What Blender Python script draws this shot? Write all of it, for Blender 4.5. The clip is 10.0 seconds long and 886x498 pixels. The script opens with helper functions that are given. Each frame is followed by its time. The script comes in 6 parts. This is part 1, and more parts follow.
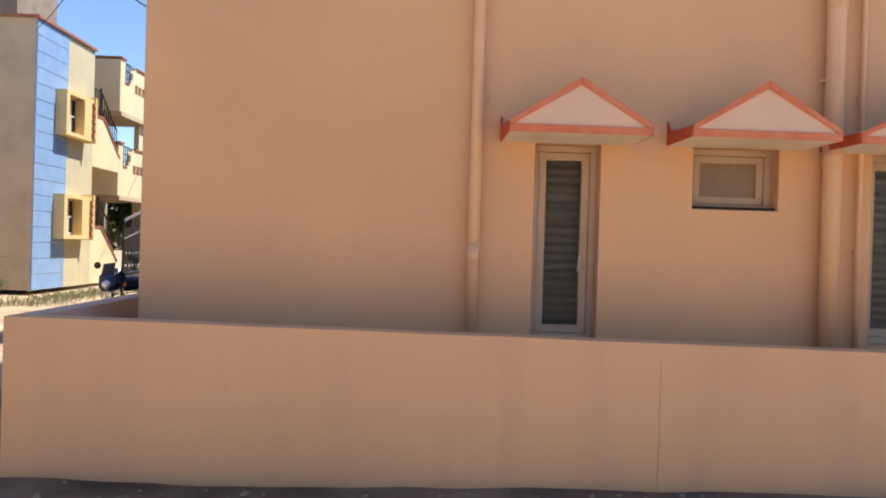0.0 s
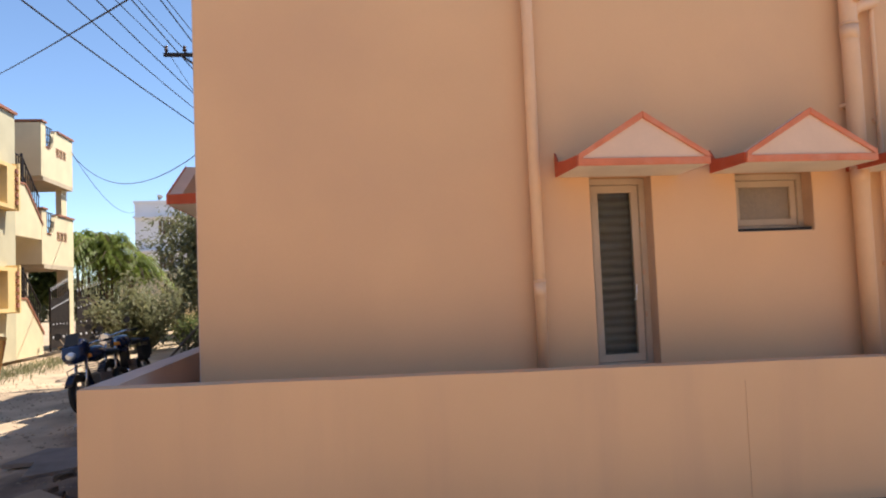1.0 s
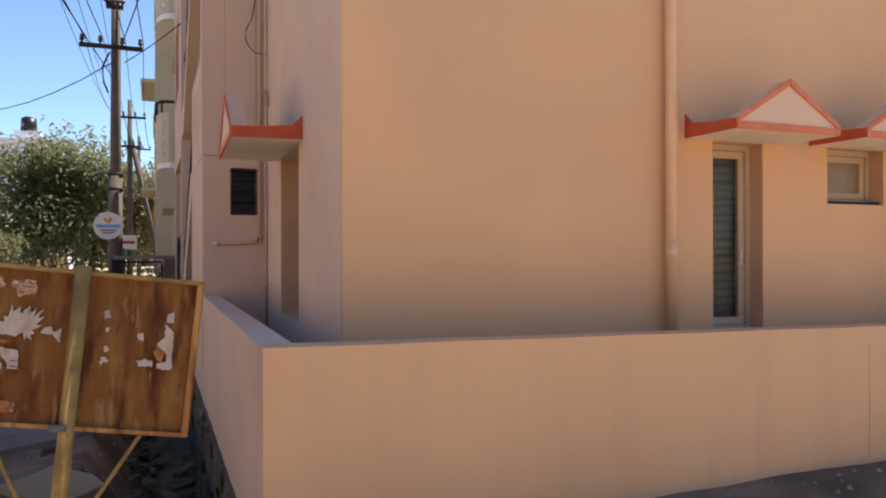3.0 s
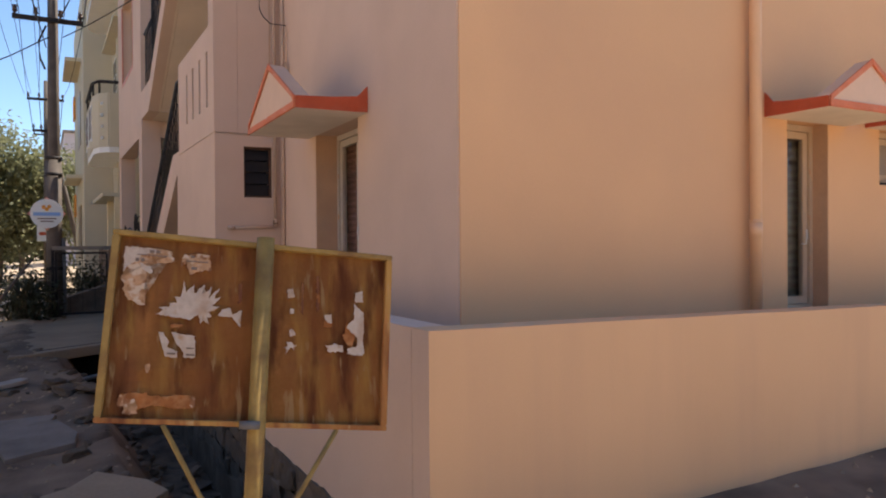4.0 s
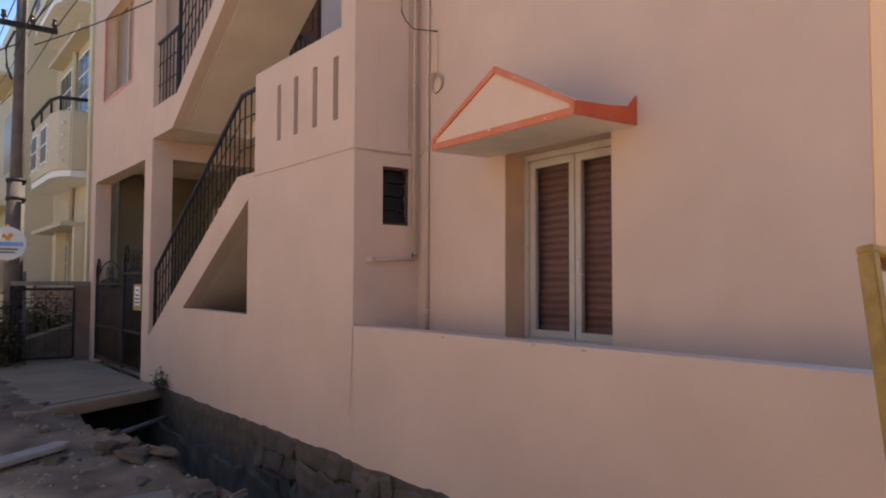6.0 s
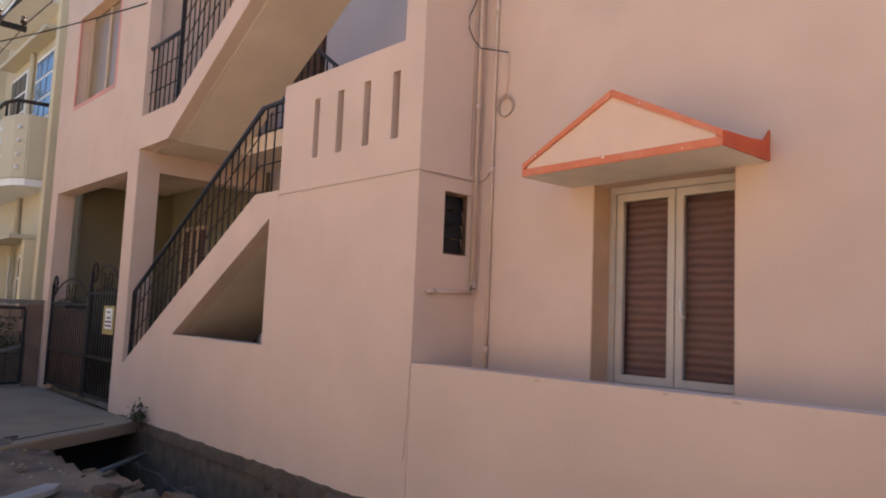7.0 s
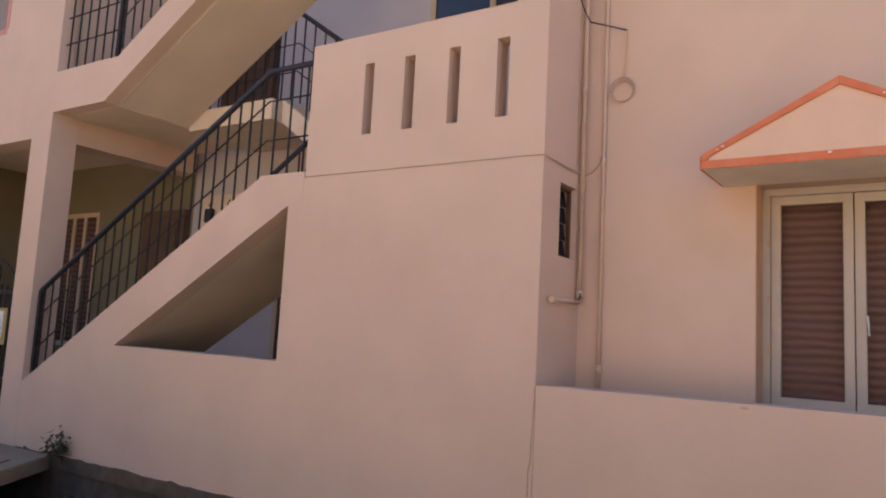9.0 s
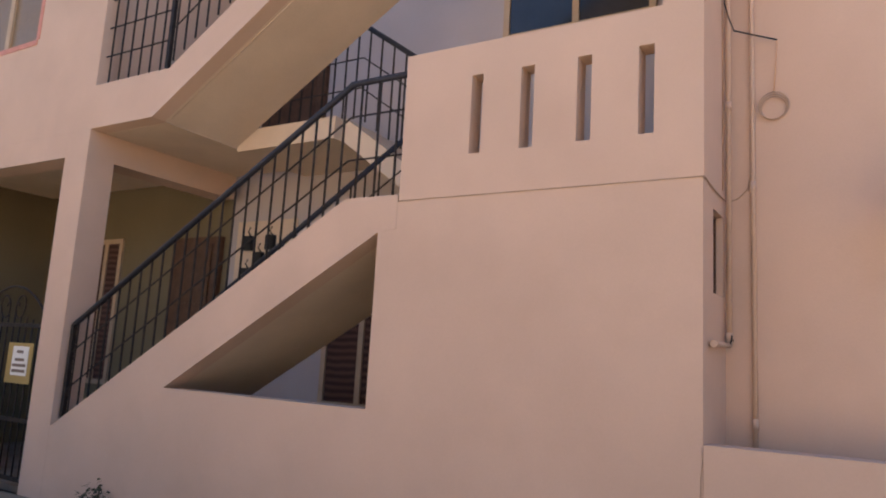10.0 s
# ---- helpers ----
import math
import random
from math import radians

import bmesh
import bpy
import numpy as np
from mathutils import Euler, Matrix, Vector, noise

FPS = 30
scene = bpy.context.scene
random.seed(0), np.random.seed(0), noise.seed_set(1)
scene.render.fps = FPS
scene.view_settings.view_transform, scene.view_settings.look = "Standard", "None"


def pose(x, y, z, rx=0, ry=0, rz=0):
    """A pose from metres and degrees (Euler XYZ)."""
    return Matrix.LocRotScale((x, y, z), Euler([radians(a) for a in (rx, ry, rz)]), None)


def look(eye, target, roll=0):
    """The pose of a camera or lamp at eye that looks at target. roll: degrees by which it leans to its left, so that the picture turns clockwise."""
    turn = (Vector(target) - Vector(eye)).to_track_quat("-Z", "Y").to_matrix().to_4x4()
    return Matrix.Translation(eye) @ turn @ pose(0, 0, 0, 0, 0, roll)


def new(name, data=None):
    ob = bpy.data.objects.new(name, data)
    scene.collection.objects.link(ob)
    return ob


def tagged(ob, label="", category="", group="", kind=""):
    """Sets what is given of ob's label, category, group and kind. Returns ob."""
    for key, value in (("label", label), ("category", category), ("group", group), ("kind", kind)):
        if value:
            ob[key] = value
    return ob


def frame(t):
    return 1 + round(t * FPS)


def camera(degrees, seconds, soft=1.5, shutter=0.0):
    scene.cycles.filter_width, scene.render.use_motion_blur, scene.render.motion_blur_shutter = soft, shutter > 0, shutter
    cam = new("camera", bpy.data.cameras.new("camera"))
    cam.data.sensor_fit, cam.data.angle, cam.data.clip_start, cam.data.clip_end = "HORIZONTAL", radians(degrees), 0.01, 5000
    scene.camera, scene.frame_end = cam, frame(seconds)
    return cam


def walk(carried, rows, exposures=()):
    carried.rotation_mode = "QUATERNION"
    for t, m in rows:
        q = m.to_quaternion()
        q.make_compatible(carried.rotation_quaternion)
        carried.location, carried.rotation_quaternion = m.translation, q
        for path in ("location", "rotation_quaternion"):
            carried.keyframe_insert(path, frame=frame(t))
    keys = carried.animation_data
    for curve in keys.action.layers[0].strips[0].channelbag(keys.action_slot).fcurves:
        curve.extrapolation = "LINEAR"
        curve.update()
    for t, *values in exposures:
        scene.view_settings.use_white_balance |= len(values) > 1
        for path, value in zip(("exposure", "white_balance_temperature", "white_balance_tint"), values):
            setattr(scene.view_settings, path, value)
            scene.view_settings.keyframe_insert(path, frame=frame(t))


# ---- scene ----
cam = camera(62.5, 10.0, soft=2.0)
EXPOSURES = [(0, 1.0), (2.5, 1.0), (4.0, 1.02), (5.5, 1.09), (7.0, 1.58), (10, 1.58)]
PATH = [
    (0, (-0.369, 0.444, 1.572), (-0.314, 2.443, 1.561), 1.7),
    (0.5, (-0.805, 0.422, 1.591), (-0.542, 2.4, 1.728), 6.2),
    (1, (-1.298, 0.531, 1.543), (-1.02, 2.508, 1.656), -2.4),
    (1.5, (-1.75, 0.679, 1.499), (-1.326, 2.631, 1.596), 1.2),
    (2, (-2.224, 0.815, 1.514), (-1.654, 2.731, 1.58), 2.6),
    (2.5, (-2.655, 1.053, 1.531), (-2.081, 2.969, 1.549), 1.2),
    (2.7, (-2.832, 1.146, 1.535), (-2.198, 3.043, 1.545), 0.5),
    (3.8, (-3.774, 1.858, 1.471), (-2.837, 3.625, 1.463), -0.5),
    (4, (-3.958, 1.988, 1.455), (-2.998, 3.743, 1.438), -0.4),
    (4.5, (-4.345, 2.356, 1.442), (-3.307, 4.065, 1.405), -1.0),
    (5, (-4.732, 2.869, 1.443), (-3.634, 4.54, 1.476), -1.1),
    (5.5, (-5.073, 3.306, 1.447), (-3.92, 4.939, 1.505), -0.8),
    (5.7, (-5.193, 3.502, 1.428), (-4.022, 5.121, 1.5), -0.5),
    (7, (-5.867, 4.735, 1.415), (-4.516, 6.198, 1.605), 2.4),
    (7.5, (-6.026, 5.196, 1.423), (-4.596, 6.575, 1.654), 2.6),
    (8, (-6.291, 5.665, 1.405), (-4.751, 6.921, 1.63), 3.1),
    (8.5, (-6.333, 6.16, 1.37), (-4.723, 7.328, 1.577), 2.9),
    (9, (-6.421, 6.72, 1.369), (-4.751, 7.796, 1.6), 3.0),
    (9.5, (-6.416, 7.217, 1.336), (-4.71, 8.228, 1.597), 3.4),
    (10, (-6.361, 7.717, 1.417), (-4.679, 8.753, 1.731), 3.3),
]
walk(cam, [(t, look(eye, target, roll)) for t, eye, target, roll in PATH], EXPOSURES)

# ---- world and light ----
SUN_EL, SUN_AZ = 60.0, 74.0
world = bpy.data.worlds.new("world")
scene.world = world
world.use_nodes = True
wn = world.node_tree
bg = wn.nodes["Background"]
sky = wn.nodes.new("ShaderNodeTexSky")
sky.sky_type = "NISHITA"
sky.sun_disc = False
sky.sun_elevation, sky.sun_rotation = radians(SUN_EL), radians(SUN_AZ)
sky.air_density, sky.dust_density, sky.ozone_density = 1.0, 0.0, 3.5
sky.altitude = 1500
wn.links.new(sky.outputs["Color"], bg.inputs["Color"])
bg.inputs["Strength"].default_value = 0.11
sun_data = bpy.data.lights.new("sun", "SUN")
sun_data.energy, sun_data.angle, sun_data.color = 4.5, radians(0.5), (1.0, 0.93, 0.82)
sun_dir = Vector((math.sin(radians(SUN_AZ)) * math.cos(radians(SUN_EL)), math.cos(radians(SUN_AZ)) * math.cos(radians(SUN_EL)), math.sin(radians(SUN_EL))))
sun = new("sun", sun_data)
sun.matrix_world = look((0, 0, 30), Vector((0, 0, 30)) - sun_dir)


# ---- materials ----
def material(name, base, rough=0.8, metal=0.0, vary=0.12, scale=3.0, fine=60.0, bump=0.15, stain=None, stain_amount=0.0, stain_scale=1.2, spec=0.3, streak=False, random_part=0.0):
    """Painted or raw surface: coarse blotches, fine grain, optional stains and relief."""
    m = bpy.data.materials.new(name)
    m.use_nodes = True
    nt = m.node_tree
    n, l = nt.nodes, nt.links
    p = n["Principled BSDF"]
    p.inputs["Roughness"].default_value = rough
    p.inputs["Metallic"].default_value = metal
    p.inputs["Specular IOR Level"].default_value = spec
    geo = n.new("ShaderNodeNewGeometry")
    mapping = n.new("ShaderNodeMapping")
    l.new(geo.outputs["Position"], mapping.inputs["Vector"])
    coarse = n.new("ShaderNodeTexNoise")
    coarse.inputs["Scale"].default_value, coarse.inputs["Detail"].default_value = scale, 6
    grain = n.new("ShaderNodeTexNoise")
    grain.inputs["Scale"].default_value, grain.inputs["Detail"].default_value = fine, 4
    for t in (coarse, grain):
        l.new(mapping.outputs["Vector"], t.inputs["Vector"])
    add = n.new("ShaderNodeMath")
    add.operation = "MULTIPLY_ADD"
    add.inputs[1].default_value = 0.35
    l.new(grain.outputs["Fac"], add.inputs[0])
    l.new(coarse.outputs["Fac"], add.inputs[2])
    ramp = n.new("ShaderNodeValToRGB")
    lo = tuple(c * (1 - vary) for c in base)
    hi = tuple(min(1, c * (1 + vary)) for c in base)
    ramp.color_ramp.elements[0].position, ramp.color_ramp.elements[0].color = 0.42, (*lo, 1)
    ramp.color_ramp.elements[1].position, ramp.color_ramp.elements[1].color = 0.92, (*hi, 1)
    l.new(add.outputs[0], ramp.inputs["Fac"])
    colour = ramp.outputs["Color"]
    if stain:
        sn = n.new("ShaderNodeTexNoise")
        sn.inputs["Scale"].default_value, sn.inputs["Detail"].default_value = stain_scale, 8
        sm = n.new("ShaderNodeMapping")
        if streak:
            sm.inputs["Scale"].default_value = (6, 6, 0.6)
        l.new(geo.outputs["Position"], sm.inputs["Vector"])
        l.new(sm.outputs["Vector"], sn.inputs["Vector"])
        sr = n.new("ShaderNodeValToRGB")
        sr.color_ramp.elements[0].position, sr.color_ramp.elements[1].position = 0.48, 0.72
        sr.color_ramp.elements[1].color = (stain_amount,) * 3 + (1,)
        l.new(sn.outputs["Fac"], sr.inputs["Fac"])
        mix = n.new("ShaderNodeMix")
        mix.data_type = "RGBA"
        l.new(sr.outputs["Color"], mix.inputs["Factor"])
        l.new(colour, mix.inputs["A"])
        mix.inputs["B"].default_value = (*stain, 1)
        colour = mix.outputs["Result"]
    if random_part:
        info = n.new("ShaderNodeObjectInfo")
        hsv = n.new("ShaderNodeHueSaturation")
        rr = n.new("ShaderNodeMapRange")
        rr.inputs["To Min"].default_value, rr.inputs["To Max"].default_value = 1 - random_part, 1 + random_part
        l.new(info.outputs["Random"], rr.inputs["Value"])
        l.new(rr.outputs["Result"], hsv.inputs["Value"])
        l.new(colour, hsv.inputs["Color"])
        colour = hsv.outputs["Color"]
    l.new(colour, p.inputs["Base Color"])
    if bump:
        b = n.new("ShaderNodeBump")
        b.inputs["Strength"].default_value, b.inputs["Distance"].default_value = bump, 0.02
        l.new(add.outputs[0], b.inputs["Height"])
        l.new(b.outputs["Normal"], p.inputs["Normal"])
    return m


PEACH = (0.735, 0.434, 0.23)
# same paint as PEACH; the street side's bluer light is put into the colour
PEACH_SKYLIT = (0.645, 0.465, 0.357)
M_south = material("peach_wall_paint", PEACH, 0.75, vary=0.05, scale=0.8, fine=140, bump=0.06, stain=(0.56, 0.33, 0.205), stain_amount=0.4, stain_scale=0.7)
M_west = material("skylit_peach_wall_paint", PEACH_SKYLIT, 0.8, vary=0.055, scale=1.6, fine=90, bump=0.1, stain=(0.53, 0.375, 0.285), stain_amount=0.28, stain_scale=2.4, spec=0.2)
M_joint = material("dusty_plaster_joint", (0.47, 0.335, 0.25), 0.9, vary=0.12, scale=8, bump=0.1)
M_smallpipe = material("matt_painted_pipe", (0.60, 0.44, 0.34), 0.9, vary=0.08, scale=9, bump=0.05, spec=0.1)
M_comp = material("compound_wall_paint", (0.675, 0.42, 0.236), 0.78, vary=0.05, scale=1.1, fine=120, bump=0.08, stain=(0.48, 0.29, 0.2), stain_amount=0.3, stain_scale=0.6, streak=True)
M_pipe = material("painted_pipe", (0.74, 0.47, 0.29), 0.45, vary=0.05, scale=6, bump=0.03)
M_cream = material("cream_soffit_paint", (0.72, 0.575, 0.445), 0.8, vary=0.08, scale=2.0, bump=0.08, stain=(0.45, 0.36, 0.28), stain_amount=0.3)
M_soffit = material("white_canopy_soffit", (0.80, 0.70, 0.595), 0.85, vary=0.06, scale=3.0, bump=0.06, stain=(0.55, 0.45, 0.36), stain_amount=0.3, stain_scale=4)
M_gable = material("gable_cream_paint", (0.745, 0.51, 0.36), 0.75, vary=0.05, scale=5, bump=0.05)
M_red = material("red_oxide_paint", (0.52, 0.10, 0.045), 0.7, vary=0.12, scale=9, bump=0.08, spec=0.15, stain=(0.55, 0.2, 0.12), stain_amount=0.25, stain_scale=7)
M_orange = material("orange_border_paint", (0.66, 0.20, 0.10), 0.7, vary=0.12, scale=9, bump=0.08, spec=0.15, stain=(0.70, 0.36, 0.24), stain_amount=0.4, stain_scale=8)
M_redline = material("salmon_frame_paint", (0.62, 0.27, 0.2), 0.6, vary=0.12, scale=9, bump=0.05)
M_frame = material("window_frame_paint", (0.53, 0.395, 0.275), 0.65, vary=0.07, scale=7, bump=0.05, spec=0.15, stain=(0.42, 0.31, 0.22), stain_amount=0.3, stain_scale=5)
# same paint as M_frame, with the west side's cooler light in its colour
M_frame_skylit = material("skylit_frame_paint", (0.50, 0.43, 0.365), 0.5, vary=0.07, scale=7, bump=0.05, stain=(0.42, 0.35, 0.29), stain_amount=0.3, stain_scale=5)
M_reveal = material("reveal_plaster", (0.56, 0.35, 0.22), 0.8, vary=0.1, scale=5, bump=0.12, stain=(0.4, 0.3, 0.23), stain_amount=0.5, stain_scale=4)
# near-black that stands in for unlit depth and shade
M_dark = material("unlit_black", (0.03, 0.025, 0.022), 0.9, bump=0)
M_iron = material("black_painted_iron", (0.026, 0.021, 0.02), 0.6, spec=0.2, vary=0.3, scale=20, bump=0.05, stain=(0.07, 0.05, 0.04), stain_amount=0.5, stain_scale=12)
M_rust = material("rusty_sheet", (0.385, 0.183, 0.06), 0.75, vary=0.22, scale=7, fine=80, bump=0.12, spec=0.15, stain=(0.27, 0.105, 0.05), stain_amount=0.8, stain_scale=1.9, streak=True)
M_mustard = material("mustard_painted_steel", (0.31, 0.195, 0.055), 0.6, vary=0.25, scale=14, bump=0.1, stain=(0.16, 0.075, 0.028), stain_amount=0.9, stain_scale=9)
M_paper = material("torn_paper", (0.47, 0.385, 0.32), 0.9, vary=0.12, scale=30, bump=0.15, stain=(0.38, 0.25, 0.165), stain_amount=0.8, stain_scale=14)
M_oldpaper = material("faded_paper_residue", (0.43, 0.255, 0.145), 0.9, vary=0.25, scale=40, bump=0.15, stain=(0.2, 0.1, 0.04), stain_amount=0.9, stain_scale=25)
M_scar = material("rust_red_scar", (0.30, 0.115, 0.04), 0.85, vary=0.35, scale=22, bump=0.15, spec=0.1, stain=(0.36, 0.19, 0.09), stain_amount=0.95, stain_scale=30)
M_drip = material("dark_rust_run", (0.16, 0.062, 0.034), 0.8, vary=0.25, scale=12, bump=0.1, spec=0.1, stain=(0.26, 0.12, 0.055), stain_amount=0.9, stain_scale=6, streak=True)
M_ink = material("grey_ink", (0.20, 0.15, 0.125), 0.9, bump=0)
M_white = material("white_paint", (0.78, 0.76, 0.72), 0.6, vary=0.06, scale=4, bump=0.04)
M_concrete = material("worn_concrete", (0.235, 0.197, 0.162), 0.9, vary=0.25, scale=2.5, fine=45, bump=0.35, stain=(0.17, 0.14, 0.12), stain_amount=0.6, stain_scale=1.4)
M_slab = material("dusty_slab_concrete", (0.29, 0.215, 0.145), 0.92, vary=0.2, scale=2.2, fine=45, bump=0.3, stain=(0.17, 0.13, 0.095), stain_amount=0.6, stain_scale=1.1, spec=0.15)
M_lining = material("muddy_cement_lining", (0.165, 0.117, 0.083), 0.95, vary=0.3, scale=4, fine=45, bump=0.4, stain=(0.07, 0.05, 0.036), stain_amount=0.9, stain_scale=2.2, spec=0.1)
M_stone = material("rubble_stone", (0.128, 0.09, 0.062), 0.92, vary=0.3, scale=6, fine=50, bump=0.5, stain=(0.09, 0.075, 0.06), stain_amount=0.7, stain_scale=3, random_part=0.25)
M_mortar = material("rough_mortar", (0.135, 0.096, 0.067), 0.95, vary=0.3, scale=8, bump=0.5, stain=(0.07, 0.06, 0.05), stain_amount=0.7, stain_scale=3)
M_pole = material("weathered_pole", (0.115, 0.09, 0.074), 0.8, vary=0.25, scale=5, bump=0.2)
M_wire = material("wire_rubber", (0.03, 0.03, 0.035), 0.7, bump=0)
M_insul = material("brown_porcelain", (0.07, 0.035, 0.025), 0.25, bump=0)
M_leaf = material("leaf_green", (0.14, 0.18, 0.06), 0.55, vary=0.5, scale=4, fine=20, bump=0, spec=0.4, stain=(0.13, 0.13, 0.04), stain_amount=0.7, stain_scale=2)
M_leaf2 = material("palm_leaf_green", (0.21, 0.27, 0.05), 0.45, vary=0.45, scale=3, fine=20, bump=0, spec=0.45, stain=(0.22, 0.21, 0.04), stain_amount=0.6, stain_scale=1.5)
M_leaf3 = material("dusty_leaf_green", (0.20, 0.20, 0.105), 0.6, vary=0.5, scale=2, fine=20, bump=0, spec=0.35, stain=(0.16, 0.14, 0.07), stain_amount=0.6, stain_scale=1.3)
M_bark = material("bark", (0.14, 0.10, 0.07), 0.95, vary=0.3, scale=8, bump=0.5)
M_blue = material("blue_tile_paint", (0.20, 0.325, 0.55), 0.6, vary=0.1, scale=3, bump=0.05, stain=(0.32, 0.42, 0.55), stain_amount=0.4, stain_scale=1.5)
M_green = material("pale_olive_paint", (0.50, 0.445, 0.30), 0.8, vary=0.07, scale=1.5, bump=0.05, stain=(0.40, 0.355, 0.25), stain_amount=0.4)
M_yellow = material("yellow_window_paint", (0.70, 0.5, 0.23), 0.7, vary=0.06, scale=4, bump=0.04)
M_ivory = material("ivory_wall_paint", (0.68, 0.57, 0.37), 0.8, vary=0.06, scale=1.5, bump=0.05, stain=(0.5, 0.42, 0.28), stain_amount=0.3)
M_tan = material("tan_side_wall", (0.50, 0.40, 0.28), 0.85, vary=0.1, scale=1.5, bump=0.06, stain=(0.36, 0.29, 0.21), stain_amount=0.5)
M_coping = material("brown_coping", (0.30, 0.13, 0.08), 0.7, vary=0.15, scale=6, bump=0.05)
M_lemon = material("lemon_facade_paint", (0.55, 0.48, 0.35), 0.75, vary=0.05, scale=1.2, bump=0.04, stain=(0.6, 0.52, 0.32), stain_amount=0.3)
M_accent = material("orange_accent_paint", (0.75, 0.3, 0.05), 0.7, vary=0.06, scale=4, bump=0.03)
M_whitewall = material("whitewashed_wall", (0.66, 0.66, 0.69), 0.8, vary=0.08, scale=0.6, bump=0.04, stain=(0.5, 0.5, 0.5), stain_amount=0.35, stain_scale=0.6)
# khaki darkened so that the enclosed porch's shade sits in the colour
M_porch = material("shaded_porch_khaki", (0.19, 0.155, 0.095), 0.8, vary=0.08, scale=1.5, bump=0.05)
M_grey = material("lavender_grey_wall_paint", (0.50, 0.44, 0.44), 0.8, vary=0.06, scale=1.5, bump=0.05)
M_door = material("dark_stained_wood", (0.10, 0.05, 0.03), 0.5, vary=0.3, scale=10, bump=0.1)
M_sheet = material("grey_board", (0.14, 0.132, 0.13), 0.8, vary=0.12, scale=5, bump=0.1, stain=(0.17, 0.15, 0.13), stain_amount=0.5, stain_scale=3)
M_slate = material("dusty_grey_board", (0.205, 0.175, 0.15), 0.9, vary=0.15, scale=5, bump=0.15, stain=(0.13, 0.105, 0.085), stain_amount=0.7, stain_scale=3, spec=0.1)
M_ash = material("ash_grey_wood", (0.33, 0.295, 0.26), 0.9, vary=0.15, scale=9, bump=0.15, spec=0.1)
M_brownwall = material("brown_block_wall", (0.185, 0.122, 0.09), 0.95, vary=0.2, scale=4, bump=0.3, stain=(0.1, 0.07, 0.055), stain_amount=0.6, stain_scale=3, spec=0.1)
M_weed = material("dusty_dark_weed", (0.075, 0.07, 0.038), 0.8, vary=0.4, scale=20, bump=0)
M_black = material("black_plastic", (0.015, 0.015, 0.017), 0.4, bump=0)
M_rubber = material("tyre_rubber", (0.025, 0.024, 0.023), 0.85, bump=0.1)
M_chrome = material("chrome", (0.6, 0.6, 0.6), 0.15, metal=1.0, vary=0.05, bump=0)
M_tank = material("blue_black_tank_paint", (0.012, 0.02, 0.06), 0.15, vary=0.1, bump=0, spec=0.6)
M_lamp = material("headlamp_glass", (0.6, 0.62, 0.65), 0.08, metal=0.7, bump=0)
M_seat = material("black_vinyl", (0.02, 0.019, 0.018), 0.6, bump=0.1)
M_card = material("yellow_card", (0.38, 0.27, 0.10), 0.8, vary=0.08, bump=0)
M_signblue = material("pale_blue_print", (0.25, 0.4, 0.68), 0.6, bump=0)
M_navy = material("navy_rail_paint", (0.03, 0.032, 0.045), 0.5, vary=0.2, scale=18, bump=0.04)


